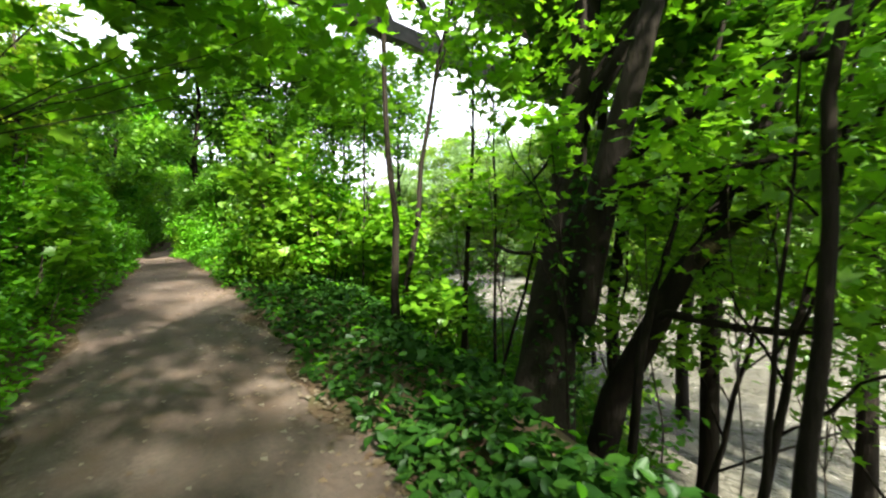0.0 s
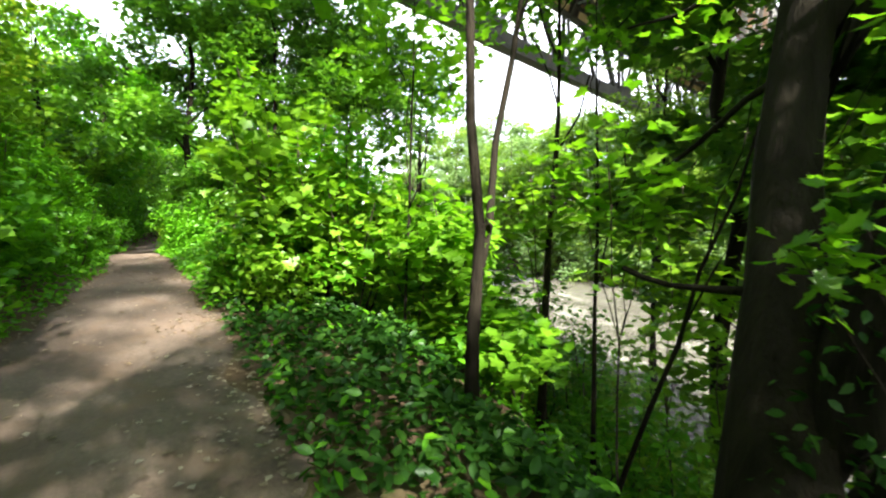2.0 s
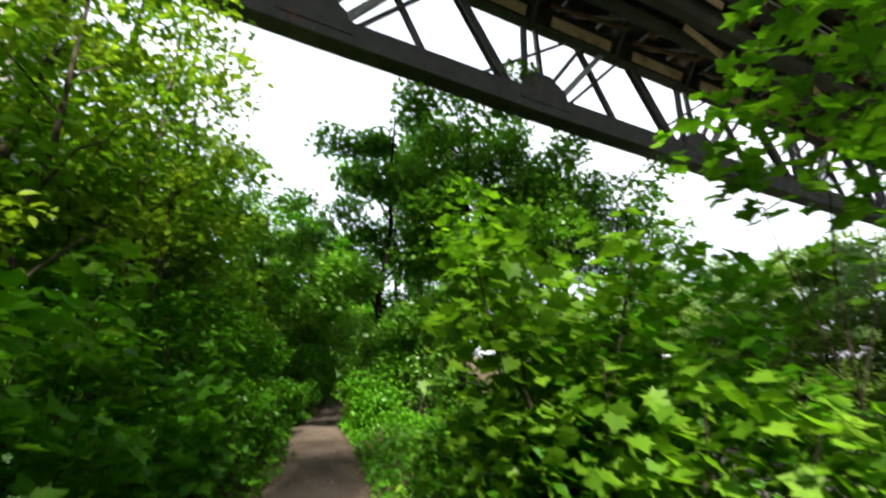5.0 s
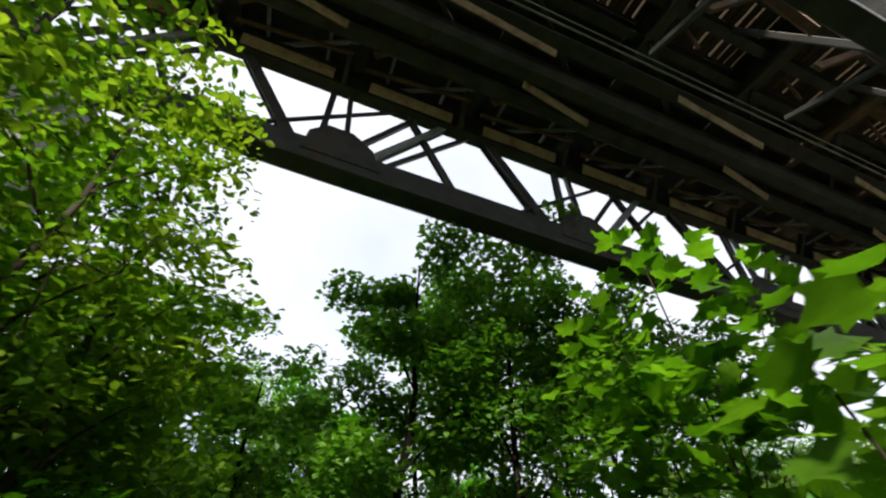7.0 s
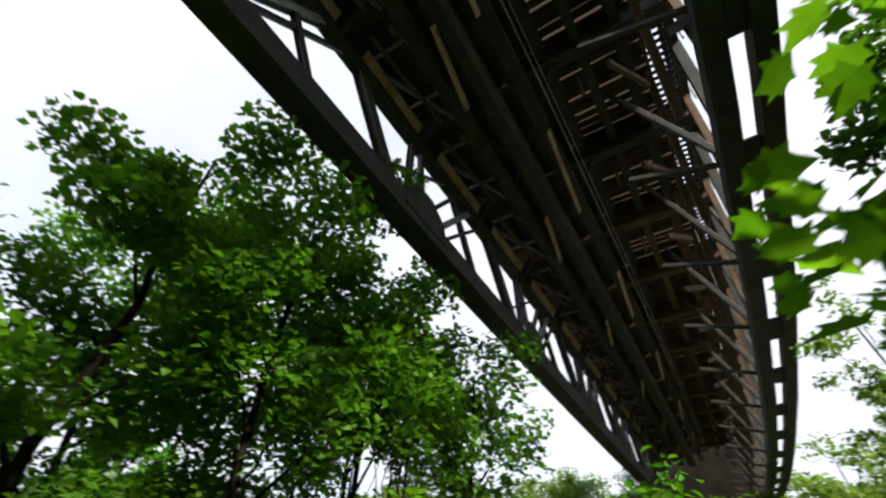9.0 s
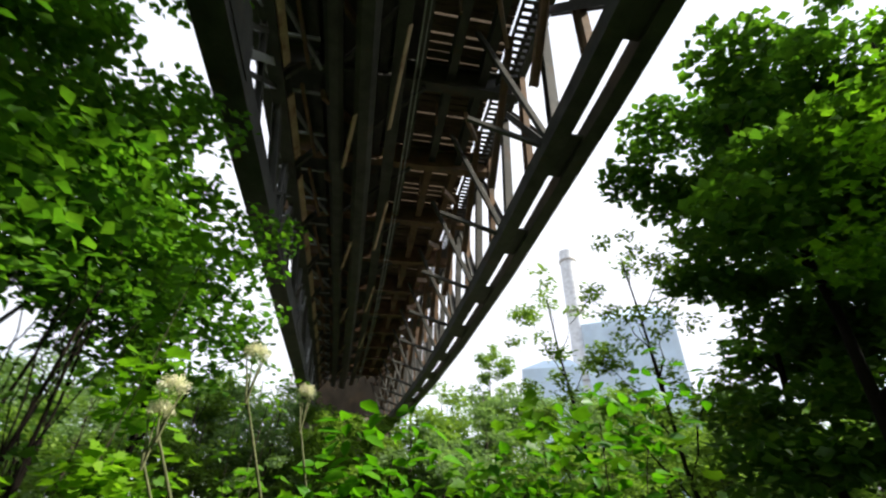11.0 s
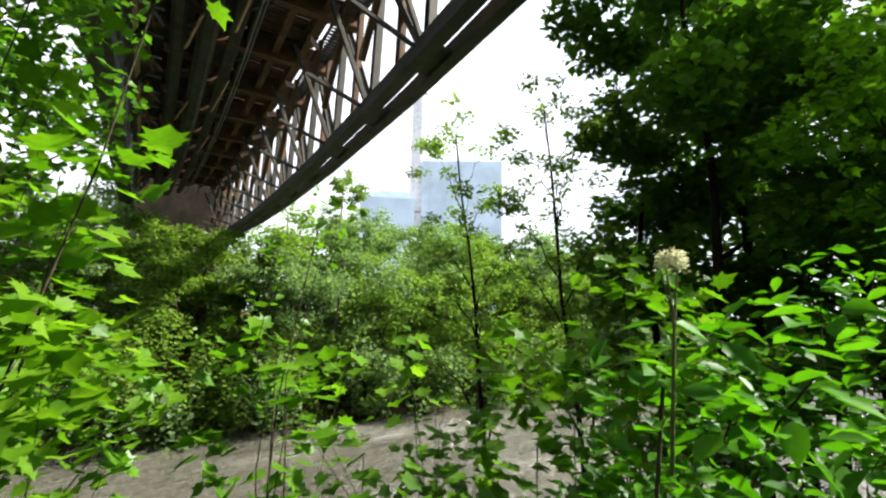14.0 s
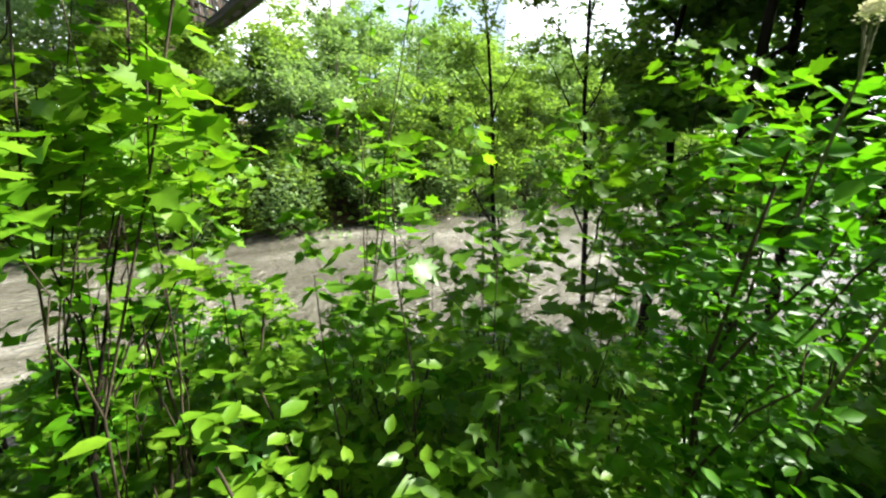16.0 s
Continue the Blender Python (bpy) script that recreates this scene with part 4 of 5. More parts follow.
def build_shrubs():
    rng = random.Random(8)
    # left edge of the path
    i = 0
    x = 14.0
    while x > -26:
        for lane in range(3):
            d = float(half_width(x)) + (0.55, 1.35, 2.6)[lane] + rng.uniform(-0.15, 0.25)
            h = (0.75, 1.6, 2.9)[lane] * rng.uniform(0.8, 1.2)
            if x < 2.5:
                h *= 1.35
            big = (0.5, 0.85, 1.25)[lane]
            shrub("hedge_shrub", (x + rng.uniform(-0.3, 0.3), float(track_y(x)) - d), h, big, (850, 1200, 2000)[lane], (0.09, 0.115, 0.15)[lane],
                  OVAL_T if lane < 2 and x > -4 else CHIP_T, LEAF_SHRUB if lane < 2 else LEAF_BRIGHT, 400 + i, "leafy green wayside shrub beside the path", 5, 0.2, group="shrubs left of the path")
            i += 1
        x -= 0.95
    # right edge further on, and down the bank
    x = 4.0
    while x > -26:
        if not -4.2 < x < 1.6:
            for lane in range(2):
                d = float(half_width(x)) + (0.6, 1.5)[lane]
                shrub("bank_shrub", (x, float(track_y(x)) + d), (0.9, 2.2)[lane] * rng.uniform(0.8, 1.2), (0.55, 1.0)[lane], (800, 1500)[lane], 0.12, CHIP_T if lane or x < -4 else OVAL_T,
                      LEAF_SHRUB if lane else LEAF_BRIGHT, 700 + i, "leafy green shrub on the river side", 5, 0.2, group="shrubs on the river side")
                i += 1
        x -= 1.0
    for k in range(46):
        x = rng.uniform(-12, 9.5)
        d = rng.uniform(3.6, 8.2)
        y = float(track_y(x)) + d
        shrub("bank_shrub", (x, y), rng.uniform(0.8, 1.9), rng.uniform(0.7, 1.1), 700, 0.14, OVAL_T, LEAF_BRIGHT if k % 2 else LEAF_SHRUB, 800 + k, "leafy undergrowth shrub on the sloping bank", 5, 0.25, group="shrubs on the sloping bank")
    # the young maple bush right of the path
    shrub("maple_bush", (3.5, 0.6), 2.65, 1.15, 1500, 0.16, MAPLE_T, LEAF_BRIGHT, 900, "bright green young maple bush by the path", 7, 0.25)
    shrub("maple_bush", (4.5, 1.1), 1.9, 1.0, 1000, 0.15, MAPLE_T, LEAF_BRIGHT, 901, "bright green low maple bush by the path", 7, 0.2)
    shrub("maple_bush", (5.4, 1.6), 1.9, 0.9, 1500, 0.14, MAPLE_T, LEAF_MAPLE, 902, "green low maple bush by the path", 6, 0.2)
    shrub("maple_bush", (2.2, 1.9), 2.0, 0.9, 1000, 0.15, MAPLE_T, LEAF_MAPLE, 903, "green young maple bush on the river side", 6, 0.25)
    for k, (x, y, h) in enumerate(((3.0, 0.25, 0.8), (2.2, 0.45, 0.8), (1.5, 0.7, 0.7), (0.9, 1.0, 0.7), (0.6, 1.6, 0.9), (-3.6, 1.0, 0.9), (-4.3, 0.95, 1.2), (-5.0, 1.2, 1.8), (-4.4, 2.3, 2.6), (-5.4, 2.6, 3.4), (-6.4, 1.6, 2.6), (-7.6, 1.7, 3.2), (-9.0, 2.2, 3.6))):
        shrub("verge_shrub", (x, y), h, 0.45 + 0.25 * h, int(600 + 450 * h), 0.12, OVAL_T, LEAF_SHRUB if h < 1.5 else LEAF_DARK, 950 + k, "leafy shrub on the river-side verge of the path", 5, 0.1, group="shrubs on the river side")
    fx, fy = np.random.default_rng(12).uniform(-40, 60, 16000), np.random.default_rng(13).uniform(26.2, 60, 16000)
    tagged(leaves("far_undergrowth", np.stack([fx, fy, land(fx, fy) + np.random.default_rng(14).random(16000) * 1.5], 1), 0.5, CHIP_T, LEAF_FAR, None, 15, 0.4, 0.2), "green undergrowth covering the far bank", "undergrowth", kind="stuff")
    for k in range(34):
        shrub("far_bank_shrub", (-36 + 2.9 * k + rng.uniform(-1, 1), rng.uniform(31, 39)), rng.uniform(4, 6.2), 2.3, 1900, 0.3, CHIP_T, LEAF_FAR if k % 3 else LEAF_HAZY, 1600 + k, "pale green bush among trees on the far bank", 4, 0.05, group="bushes on the far bank")
    for k in range(26):
        x = rng.uniform(-24, -7.5)
        shrub("bank_shrub", (x, float(track_y(x)) + rng.uniform(1.8, 6.5)), rng.uniform(2.2, 4.2), 1.3, 1100, 0.2, CHIP_T, LEAF_SHRUB if k % 2 else LEAF_DARK, 1700 + k, "leafy shrub on the river side", 5, 0.1, group="shrubs on the river side")
    # low ground cover along the right edge
    nr = np.random.default_rng(4)
    px = nr.uniform(1.5, 14, 11000)
    off = nr.random(11000) ** 0.8 * np.where(px > 9.6, 0.8, 1.7)
    py = track_y(px) + half_width(px) * 1.0 + off
    pz = land(px, py) + 0.04 + nr.random(11000) * (0.12 + 0.3 * np.minimum(off, 0.8)) * (0.65 + 0.35 * np.sin(px * 5.1) * np.sin(py * 6.3))
    tagged(leaves("ground_cover", np.stack([px, py, pz], 1), 0.105, OVAL_T, LEAF_IVY, None, 5, 0.5, 0.4), "dense dark green low ground cover along the path edge", "ground cover", kind="stuff")
    px = nr.uniform(-14, 14, 26000)
    py = track_y(px) + nr.uniform(-9, 10, 26000)
    ok = (np.abs(py - track_y(px)) > half_width(px) * 1.05) & ((px < 9.0) | (py < track_y(px) + 2.0))
    px, py = px[ok], py[ok]
    pz = land(px, py) + nr.random(len(px)) * 0.3
    tagged(leaves("undergrowth", np.stack([px, py, pz], 1), 0.11, OVAL_T, LEAF_SHRUB, None, 6, 0.6, 0.2), "low green undergrowth covering the bank", "undergrowth", kind="stuff")
    px = nr.uniform(-6.5, 3.2, 6000)
    off = nr.random(6000) ** 0.9 * 1.9
    py = track_y(px) + half_width(px) * 0.95 + off
    pz = land(px, py) + 0.03 + nr.random(6000) * 0.33 * np.minimum(1, 0.35 + off)
    tagged(leaves("low_plants", np.stack([px, py, pz], 1), 0.1, OVAL_T, LEAF_SHRUB, None, 16, 0.5, 0.35), "low leafy green plants along the path under the bridge", "ground cover", kind="stuff")
    px = nr.uniform(-9, 12, 7000)
    off = nr.random(7000) ** 0.9 * 1.2
    py = track_y(px) - half_width(px) * 0.97 - off
    pz = land(px, py) + 0.03 + nr.random(7000) * 0.4 * np.minimum(1, 0.3 + off)
    tagged(leaves("low_plants", np.stack([px, py, pz], 1), 0.1, OVAL_T, LEAF_SHRUB, None, 17, 0.5, 0.35), "low leafy green plants along the inland path edge", "ground cover", kind="stuff")
    # fallen leaves and stones on the path
    px = nr.uniform(-4, 14, 2600)
    side = nr.choice((-1, 1, 1), 2600)
    py = track_y(px) + side * half_width(px) * (1 - nr.random(2600) ** 2.6 * 0.95)
    tagged(leaves("leaf_litter", np.stack([px, py, land(px, py) + 0.036], 1), 0.06, CHIP_T, LITTER, None, 7, 0.93, 0.0), "dry brown and grey fallen leaves on the path", "leaf litter", kind="stuff")


def spray(name, base, heads, n, size, mat, seed, label, shape=MAPLE_T, flat=0.75, category="sapling", group="", bark=BARK_YOUNG, r0=0.014, blossom=()):
    """A sapling or bough: a stem from the ground to each head (x, y, z, radius), with leaves round them."""
    rng, nr = random.Random(seed), np.random.default_rng(seed)
    x, y = base
    z = gz(x, y)
    t = empty(name, (x, y, z), label=label, category=category, group=group)
    cen, rad = [], []
    for i, (hx, hy, hz, r) in enumerate(heads):
        tip = Vector((hx - x, hy - y, hz - z))
        if i == 0:
            main = ln = bend((0, 0, -0.1), tip, 6, 0.02 * tip.length, rng, 0.0)
        else:
            k = max(1, min(5, int(6 * (0.35 + 0.5 * tip.z / max(0.1, main[6].z)) - 1.0)))
            ln = bend(main[k], tip, 6, 0.04 * (tip - main[k]).length, rng, 0.05)
        tube("stem" if i == 0 else "bough", ln, [r0 * (1 if i == 0 else 0.5) * (1 - 0.11 * j) for j in range(7)], bark, t, 6, 0.08, seed + i)
        cen += [tuple(ln[6]), tuple(ln[5])]
        rad += [r, r * 0.8]
        if tip.length > 1.5:
            cen.append(tuple(ln[4]))
            rad.append(r * 0.6)
    pts = clumps(cen, rad, n, nr, 0.8)
    leaves("foliage", pts, size, shape, mat, t, seed, flat * 0.82, 0.5)
    for i, (hx, hy, hz, r) in enumerate(blossom):
        tip = Vector((hx - x, hy - y, hz - z))
        a = nr.uniform(0, 6.28, 800)
        q = np.sqrt(nr.random(800)) * r * (1 + 0.15 * np.sin(5 * a))
        p = np.stack([tip.x + np.cos(a) * q, tip.y + np.sin(a) * q, tip.z + 0.03 - 0.35 * q * q / r + nr.normal(0, 0.011, 800)], 1)
        head = leaves("flower_head", p, 0.009, CHIP_T, PETAL, t, seed + i, 0.8, 0.0, room=0.2)
        tagged(head, "flat cream elderflower head")
        for k in range(4):
            b = tip + Vector((math.cos(k * 1.05) * r * 0.7, math.sin(k * 1.05) * r * 0.7, 0.0))
            tube("flower_stalk", [tip - Vector((0, 0, 0.14)), tip - Vector((0, 0, 0.07)) + (b - tip) * 0.4, b], [0.004, 0.003, 0.002], STEM, head, 4, 0.0, k)
        tube("flower_stalk", [Vector((tip.x * 0.85, tip.y * 0.85, tip.z - 0.5)), tip - Vector((0, 0, 0.12))], [0.006, 0.004], STEM, head, 5, 0.0, 3)
    return t


def build_near_plants():
    g = "saplings on the verge"
    # maple bough beside the path under the bridge edge
    spray("maple_sapling", (2.35, 1.15), [(2.6, 0.3, 3.75, 0.3), (2.3, 0.25, 3.5, 0.3), (2.75, 0.3, 3.1, 0.3), (2.2, 0.4, 3.05, 0.32), (1.9, 0.4, 3.4, 0.26), (2.05, 0.55, 2.75, 0.3), (1.65, 0.55, 2.95, 0.28), (2.95, 0.45, 3.4, 0.3), (2.5, 0.7, 2.6, 0.35)],
          520, 0.115, LEAF_MAPLE, 1000, "tall maple sapling with large bright leaves by the path", group=g, r0=0.012)
    spray("maple_sapling", (4.7, 1.9), [(5.1, 1.5, 4.0, 0.5), (4.7, 1.2, 3.6, 0.4), (4.3, 1.7, 2.6, 0.5), (5.3, 2.0, 3.5, 0.5)], 460, 0.135, LEAF_MAPLE, 1001, "maple sapling with spreading leaves on the river side", group=g)
    # bough to the side of the viewpoint over the river
    spray("maple_sapling", (-3.1, 4.5), [(-2.0, 3.95, 4.25, 0.3), (-2.36, 4.74, 3.05, 0.3), (-2.85, 3.95, 2.45, 0.28)],
          150, 0.13, LEAF_MAPLE, 1002, "maple sapling with bright leaves on the verge", group=g, r0=0.009)
    for i, (x, y, z0, tx, ty, tz) in enumerate(((-1.32, 3.75, 0, -1.38, 4.1, 2.35), (-1.56, 4.0, 0, -1.7, 4.4, 1.75), (-0.98, 3.65, 0, -0.92, 3.8, 1.9), (-2.75, 4.6, 0, -2.7, 4.75, 1.85), (-0.4, 4.2, 0, -0.3, 4.5, 2.0), (0.45, 3.2, 0, 0.42, 3.35, 2.5), (-2.1, 4.9, 0, -2.1, 5.1, 1.6), (0.2, 4.6, 0, 0.3, 4.9, 2.2))):
        spray("maple_sapling", (x, y), [(tx, ty, tz, 0.2), (tx + 0.1, ty, tz - 0.35, 0.22), (tx - 0.12, ty + 0.1, tz - 0.7, 0.22)], 42, 0.14, LEAF_MAPLE, 1010 + i, "thin maple sapling with level leaves on the verge", flat=0.85, group=g, r0=0.009)
    spray("elder_bush", (-0.25, 3.1), [(-0.6, 2.75, 2.55, 0.3), (-0.5, 2.4, 2.6, 0.3), (-0.8, 2.35, 2.4, 0.25), (0.2, 2.9, 2.5, 0.4), (0.1, 3.4, 2.0, 0.45), (-0.4, 3.0, 1.9, 0.4), (0.4, 2.6, 2.0, 0.4), (-0.6, 2.9, 1.2, 0.35), (-0.2, 2.7, 1.2, 0.35)],
          1300, 0.095, LEAF_SHRUB, 1030, "elder bush with cream flower heads on the verge", OVAL_T, 0.7, "shrub", r0=0.016, blossom=((-0.87, 2.55, 2.83, 0.034), (-0.99, 2.08, 2.85, 0.04), (-1.2, 2.05, 2.73, 0.044), (-1.22, 2.06, 2.66, 0.035), (-0.95, 2.35, 2.3, 0.035)))
    for i, (x, y, z, r) in enumerate(((5.6, 1.5, 1.9, 0.6), (6.2, 2.6, 2.2, 0.7), (7.4, 2.2, 2.4, 0.7), (7.6, 3.4, 1.4, 0.8), (9.6, 2.6, 2.3, 0.7), (10.5, 2.6, 2.4, 0.6), (5.2, 2.8, 1.2, 0.7), (8.3, 2.9, 0.4, 0.7), (6.6, 1.5, 0.6, 0.6), (11.2, 3.4, 1.0, 0.7), (12.2, 2.6, 1.6, 0.6), (3.9, 2.2, 1.2, 0.6))):
        spray("maple_sapling", (x + 0.2, y + 0.3), [(x, y, z, r), (x + 0.5, y - 0.1, z - 0.3, r * 0.8), (x - 0.5, y + 0.2, z - 0.2, r * 0.8), (x + 0.1, y + 0.5, z - 0.6, r * 0.8)], 260, 0.15, LEAF_BRIGHT if i % 2 else LEAF_MAPLE, 1050 + i,
              "maple sapling with level sunlit leaves on the bank", flat=0.8, group="maple saplings on the bank", r0=0.016)
    nr = np.random.default_rng(19)
    for i in range(34):
        x, y = nr.uniform(-6.0, 4.0), nr.uniform(3.5, 8.0)
        d = math.hypot(x + 2.3, y - 2.1)
        if d < 1.6:
            continue
        h = max(0.5, 2.35 - 0.46 * d - gz(x, y) + nr.uniform(-0.25, 0.2))
        shrub("verge_shrub", (x, y), h, min(0.9, 0.35 + 0.25 * h), int(360 + 260 * h), 0.125, (STAR_T, OVAL_T, STAR_T)[i % 3], (LEAF_MAPLE, LEAF_BRIGHT, LEAF_SHRUB)[i % 3], 1200 + i, "leafy green shrub on the bank above the river", 5, 0.2, group="low shrubs on the verge", flat=0.7)
    for i, (x, y, h) in enumerate(((3.6, 3.6, 2.0), (4.4, 4.3, 2.4), (5.2, 3.7, 2.4), (3.0, 4.5, 1.8), (4.4, 5.6, 2.6), (2.2, 3.4, 1.5), (1.4, 4.3, 1.6), (5.6, 5.0, 3.0))):
        shrub("bank_shrub", (x, y), h, 0.8, 900, 0.13, STAR_T if i % 2 else OVAL_T, LEAF_SHRUB if i % 3 else LEAF_MAPLE, 1300 + i, "leafy undergrowth shrub on the sloping bank", 5, 0.15, group="shrubs on the sloping bank")
    for i, (x, y, z) in enumerate(((0.3, 3.9, 2.2), (0.8, 3.5, 2.4), (1.2, 4.4, 2.3), (-0.2, 3.7, 2.1), (1.7, 3.8, 2.7), (0.1, 5.2, 1.9), (-0.7, 4.8, 1.8), (-1.2, 5.4, 1.4))):
        spray("maple_sapling", (x + 0.1, y + 0.15), [(x, y, z, 0.3), (x + 0.25, y, z - 0.35, 0.28), (x - 0.25, y + 0.1, z - 0.6, 0.28)], 70, 0.14, LEAF_MAPLE if i % 2 else LEAF_BRIGHT, 1340 + i, "thin maple sapling with level leaves on the verge", flat=0.85, group=g, r0=0.009)
    shrub("golden_shrub", (-1.5, 7.6), 2.3, 0.8, 900, 0.1, OVAL_T, LEAF_YELLOW, 1360, "yellow-green leafy shrub above the river", 5, 0.3)
    spray("ash_sapling", (0.7, -2.9), [(1.2, -2.65, 4.9, 0.4), (0.6, -2.5, 4.4, 0.4), (1.5, -2.9, 4.3, 0.4), (0.9, -2.7, 3.6, 0.4)], 330, 0.1, LEAF_BRIGHT, 1361, "ash sapling with narrow leaflets beside the path", OVAL_T, 0.6, group=g)
    for i, (x, y, h, r) in enumerate(((0.3, -4.6, 7.2, 1.5), (-1.6, -4.4, 8.0, 1.5), (2.0, -5.0, 7.4, 1.7))):
        tree("roadside_tree", (x, y), h, 0.08, (r, r, h * 0.38, h * 0.6), 2200, 0.14, CHIP_T, LEAF_BRIGHT, 1370 + i, "light green unseen leafy tree behind the start, added for its shade", (0.2, 0.4), BARK_YOUNG, 7, 0.25, group="light green trees by the path")
    # feathery light trees that lean over the path from its inland side
    for i, (x, y, h, r, ly) in enumerate(((0.5, -3.2, 6.0, 1.2, 0.3), (-0.9, -3.2, 6.4, 1.2, 0.4), (1.7, -3.7, 5.6, 1.2, 0.3))):
        tree("ash_tree", (x, y), h, 0.06, (r, r, h * 0.34, h * 0.66), 1700, 0.105, OVAL_T, LEAF_BRIGHT if i % 2 else LEAF_YELLOW, 1700 + i, "light yellow-green ash tree with narrow leaflets beside the path", (0.3, ly), BARK_YOUNG, 9, 0.3, group="light green trees by the path", clump=0.3)
    # large leaves hanging over the left edge of the path
    for i, (x, y, z) in enumerate(((4.3, -2.65, 2.1), (3.8, -2.6, 2.25), (3.4, -2.45, 1.7), (4.5, -2.5, 1.6), (2.7, -2.35, 1.9), (1.9, -2.15, 1.7), (3.1, -2.5, 2.6), (1.0, -2.0, 1.8))):
        spray("wayside_maple", (x - 0.1, y - 0.4), [(x, y, z, 0.32), (x + 0.25, y - 0.1, z - 0.4, 0.3), (x - 0.25, y + 0.05, z - 0.7, 0.3)], 190, 0.13, LEAF_SHRUB if i % 3 else LEAF_MAPLE, 1380 + i, "young maple with large leaves at the path edge", flat=0.7, group="young maples over the path edge", r0=0.01)
    # maple boughs that hang over the path
    spray("maple_sapling", (8.6, -4.6), [(8.41, -2.86, 2.68, 0.34), (8.07, -2.59, 2.55, 0.36), (8.65, -2.14, 2.8, 0.34), (8.56, -1.69, 2.75, 0.32), (9.07, -1.46, 2.9, 0.3), (8.67, -0.96, 2.75, 0.34), (7.91, -2.94, 2.4, 0.36), (7.73, -2.07, 2.7, 0.36)],
          560, 0.13, LEAF_MAPLE, 1450, "maple with broad leafy boughs hanging over the path", flat=0.62, category="tree", group=g, r0=0.01, bark=BARK)
    spray("maple_sapling", (9.5, 1.1), [(9.75, 0.33, 2.15, 0.24), (9.44, -0.45, 2.95, 0.32), (9.57, -0.1, 2.85, 0.3), (9.64, 0.54, 2.4, 0.28), (9.36, 0.7, 1.67, 0.22), (9.15, 0.74, 1.46, 0.2), (9.88, 0.31, 2.3, 0.24)],
          330, 0.12, LEAF_MAPLE, 1451, "maple boughs with broad bright leaves beside the old trunk", flat=0.65, group=g, r0=0.016, bark=BARK)
    # undergrowth between the viewpoint and the water
    for i, (d, az) in enumerate(((3.0, -10), (3.2, -3), (3.4, 5), (4.2, -12), (4.4, -5), (4.6, 3), (4.3, 10), (5.4, -9), (5.8, 0), (5.6, 9), (4.0, 18), (5.0, 22), (4.2, 30), (5.2, 38), (4.6, 46), (6.6, -6), (6.8, 6), (3.4, 13))):
        x, y = -2.34 + d * math.sin(radians(az)), 2.14 + d * math.cos(radians(az))
        h = max(0.5, 2.5 - 0.43 * d + 0.12 * (i % 3) + (0.35 if az < 8 else 0) - gz(x, y))
        shrub("verge_shrub", (x, y), h, 0.42 + 0.1 * (i % 2), int(300 + 200 * h), 0.115, (MAPLE_T, OVAL_T, STAR_T)[i % 3], (LEAF_MAPLE, LEAF_BRIGHT, LEAF_BRIGHT)[i % 3], 1470 + i, "leafy green shrub on the bank above the river", 4, 0.3, group="low shrubs on the verge", flat=0.75)
    # a leaning sapling whose leafy boughs reach over the view of the river
    spray("maple_sapling", (-3.05, 4.15), [(-2.36, 4.89, 3.2, 0.2), (-2.77, 4.9, 2.68, 0.3), (-2.62, 5.13, 2.51, 0.3), (-2.27, 5.33, 2.38, 0.3), (-1.88, 5.49, 2.22, 0.28), (-2.75, 4.95, 2.3, 0.26), (-2.37, 5.34, 2.7, 0.28)],
          300, 0.125, LEAF_BRIGHT, 1490, "leaning maple sapling with bright level leaves on the verge", flat=0.8, group=g, r0=0.014, bark=BARK)
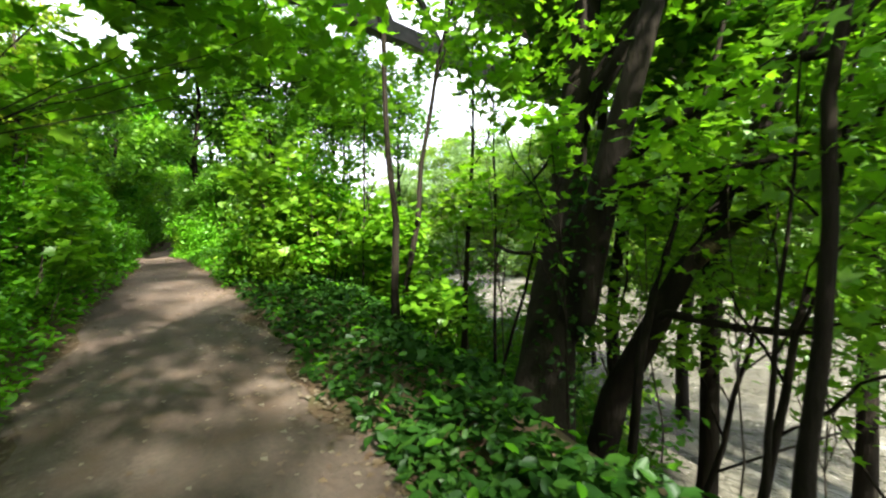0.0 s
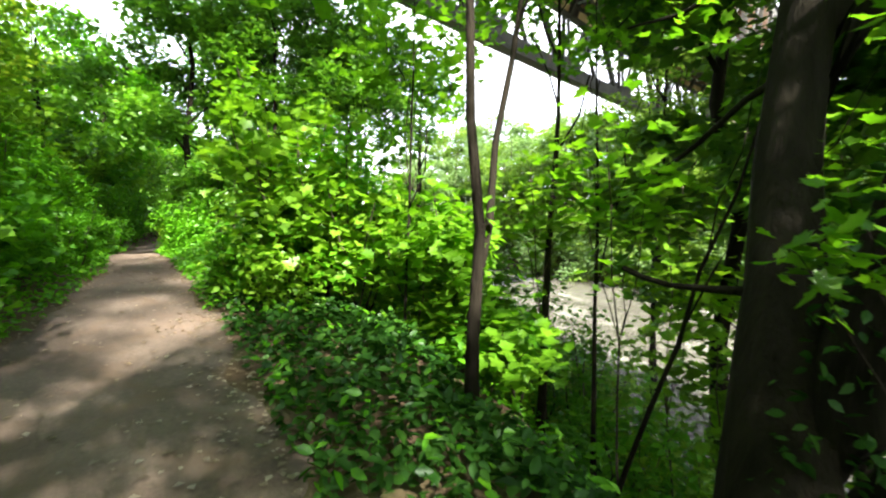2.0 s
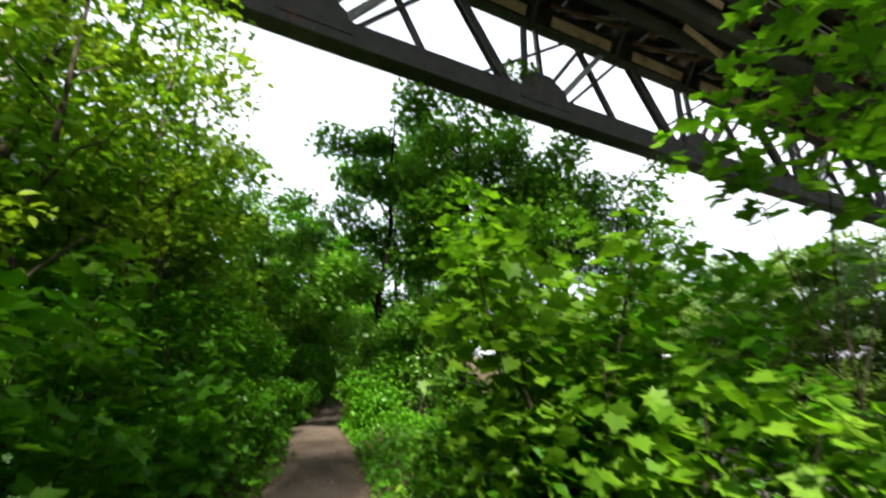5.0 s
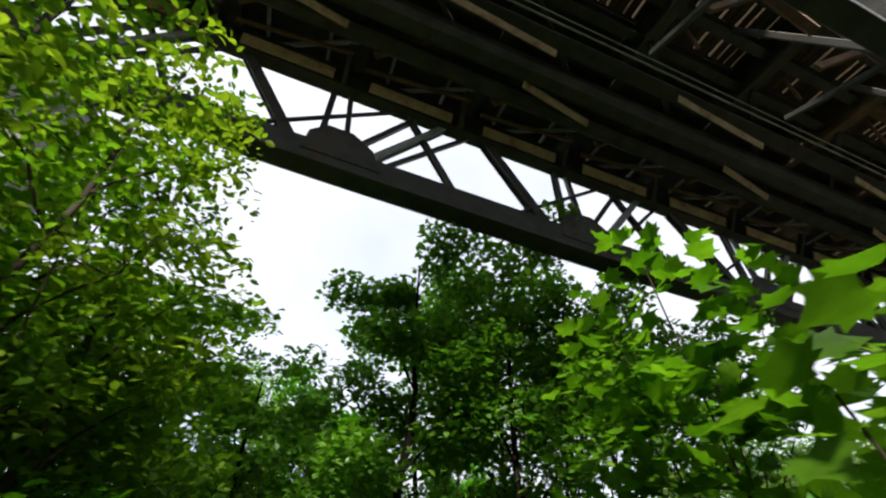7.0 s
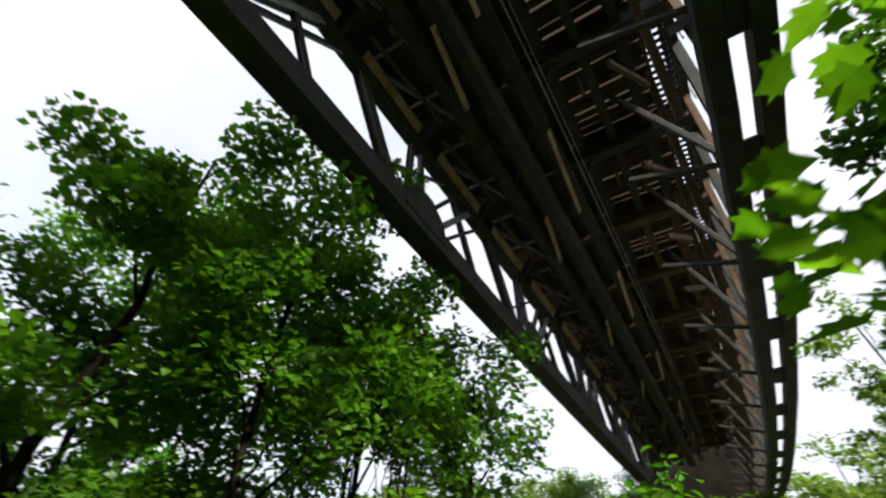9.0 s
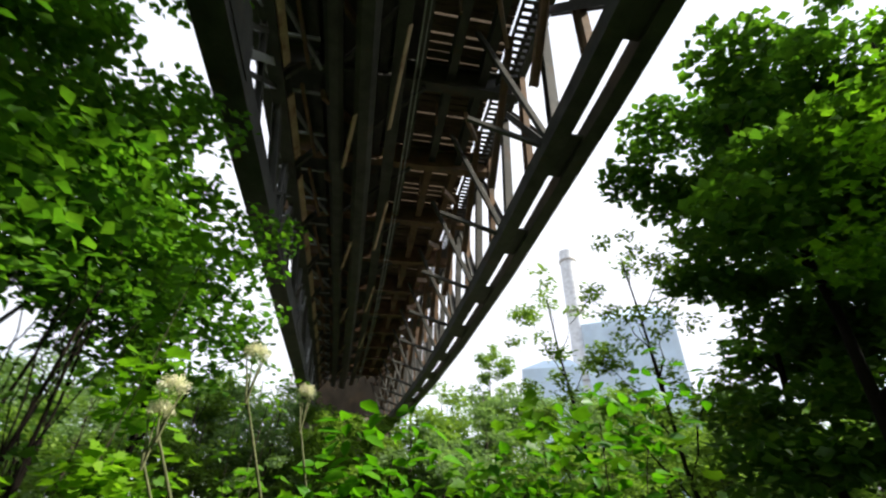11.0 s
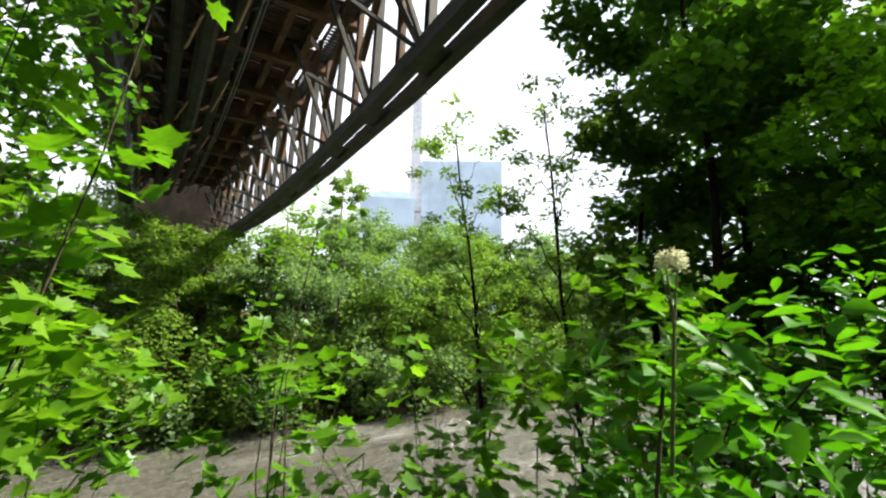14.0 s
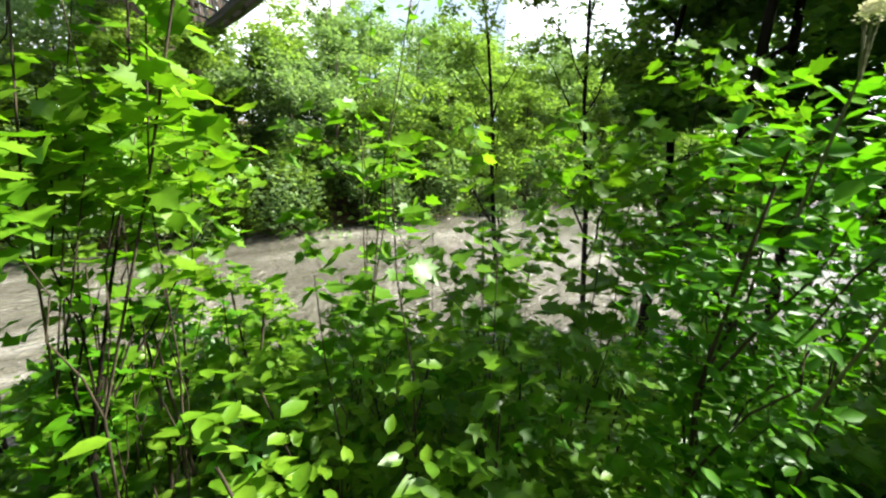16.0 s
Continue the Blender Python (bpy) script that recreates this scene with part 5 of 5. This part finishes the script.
    # leaves that reach in close around the river viewpoint
    for i, (bx, by, mat, n, size, shape, heads) in enumerate((
            (-3.3, 4.9, LEAF_MAPLE, 120, 0.11, MAPLE_T, ((-2.55, 4.66, 4.45, 0.32), (-2.4, 4.72, 4.1, 0.28), (-2.5, 4.9, 3.85, 0.28))),
            (-2.7, 4.7, LEAF_BRIGHT, 190, 0.12, MAPLE_T, ((-2.3, 4.33, 3.05, 0.24), (-2.25, 4.1, 2.6, 0.26), (-2.5, 4.6, 2.6, 0.28))),
            (-2.75, 5.2, LEAF_MAPLE, 200, 0.12, MAPLE_T, ((-2.5, 4.73, 2.5, 0.28), (-2.2, 4.94, 2.4, 0.28), (-1.95, 5.1, 2.25, 0.25), (-2.85, 4.9, 2.2, 0.25))),
            (-2.8, 5.2, LEAF_SHRUB, 240, 0.11, STAR_T, ((-2.8, 4.9, 1.5, 0.32), (-2.4, 5.14, 1.45, 0.3), (-2.9, 4.5, 1.3, 0.3), (-2.15, 5.3, 1.2, 0.3))),
            (-1.2, 4.7, LEAF_MAPLE, 70, 0.12, MAPLE_T, ((-1.35, 4.54, 2.55, 0.2), (-1.0, 4.37, 2.4, 0.18), (-1.6, 4.86, 1.95, 0.2), (-1.05, 4.73, 1.65, 0.2))),
            (-0.3, 4.6, LEAF_BRIGHT, 110, 0.12, MAPLE_T, ((-0.5, 4.5, 2.2, 0.25), (-0.2, 4.23, 1.75, 0.25), (0.05, 4.0, 2.3, 0.25))),
            (0.7, 4.0, LEAF_MAPLE, 200, 0.12, MAPLE_T, ((0.65, 3.76, 3.0, 0.3), (0.6, 3.4, 2.8, 0.28), (0.4, 3.86, 2.5, 0.3), (0.83, 3.45, 2.6, 0.28))),
            (0.1, 3.0, LEAF_SHRUB, 280, 0.085, OVAL_T, ((-0.35, 2.82, 1.5, 0.3), (-0.3, 2.6, 1.7, 0.28), (-0.3, 3.2, 1.5, 0.28), (0.0, 2.9, 1.8, 0.28))),
            (0.6, 2.8, LEAF_SHRUB, 300, 0.085, OVAL_T, ((0.54, 2.71, 2.8, 0.26), (0.8, 2.58, 2.95, 0.26), (0.35, 2.45, 2.55, 0.25), (0.3, 2.85, 2.4, 0.25))),
            (-1.4, 4.7, LEAF_SHRUB, 200, 0.11, STAR_T, ((-1.44, 4.58, 1.0, 0.3), (-1.0, 4.14, 0.95, 0.3), (-2.1, 4.43, 0.95, 0.3), (-0.7, 3.65, 0.95, 0.28))),
            (0.2, 4.6, LEAF_MAPLE, 170, 0.12, MAPLE_T, ((-0.44, 4.75, 2.45, 0.28), (0.24, 4.36, 2.5, 0.28), (-1.1, 4.75, 2.3, 0.26), (-1.6, 4.8, 2.5, 0.22))))):
        spray("leafy_sapling", (bx, by), heads, n, size, mat, 1400 + i, "leafy young sapling with broad leaves on the verge", shape, 0.68, group="leafy saplings around the viewpoint", r0=0.009)
    spray("robinia_sapling", (-1.75, 4.7), [(-1.3, 4.05, 3.12, 0.16), (-1.5, 4.05, 3.0, 0.14), (-1.2, 4.1, 3.25, 0.14)], 90, 0.06, LEAF_MAPLE, 1362, "slender robinia sapling with small paired leaflets", OVAL_T, 0.6, group=g, r0=0.008)
    nr = np.random.default_rng(9)
    for i in range(12):
        x = nr.uniform(-6.5, 3.5)
        y = track_y(x) + 0.9 + nr.uniform(2.6, 6.0)
        shrub("verge_shrub", (x, float(y)), nr.uniform(0.6, 1.1), nr.uniform(0.45, 0.7), 520, 0.1, OVAL_T if i % 2 else STAR_T, LEAF_BRIGHT if i % 3 else LEAF_SHRUB, 1100 + i, "leafy low shrub on the verge above the river", 5, 0.2, group="low shrubs on the verge")


build_trees()
build_shrubs()
build_near_plants()
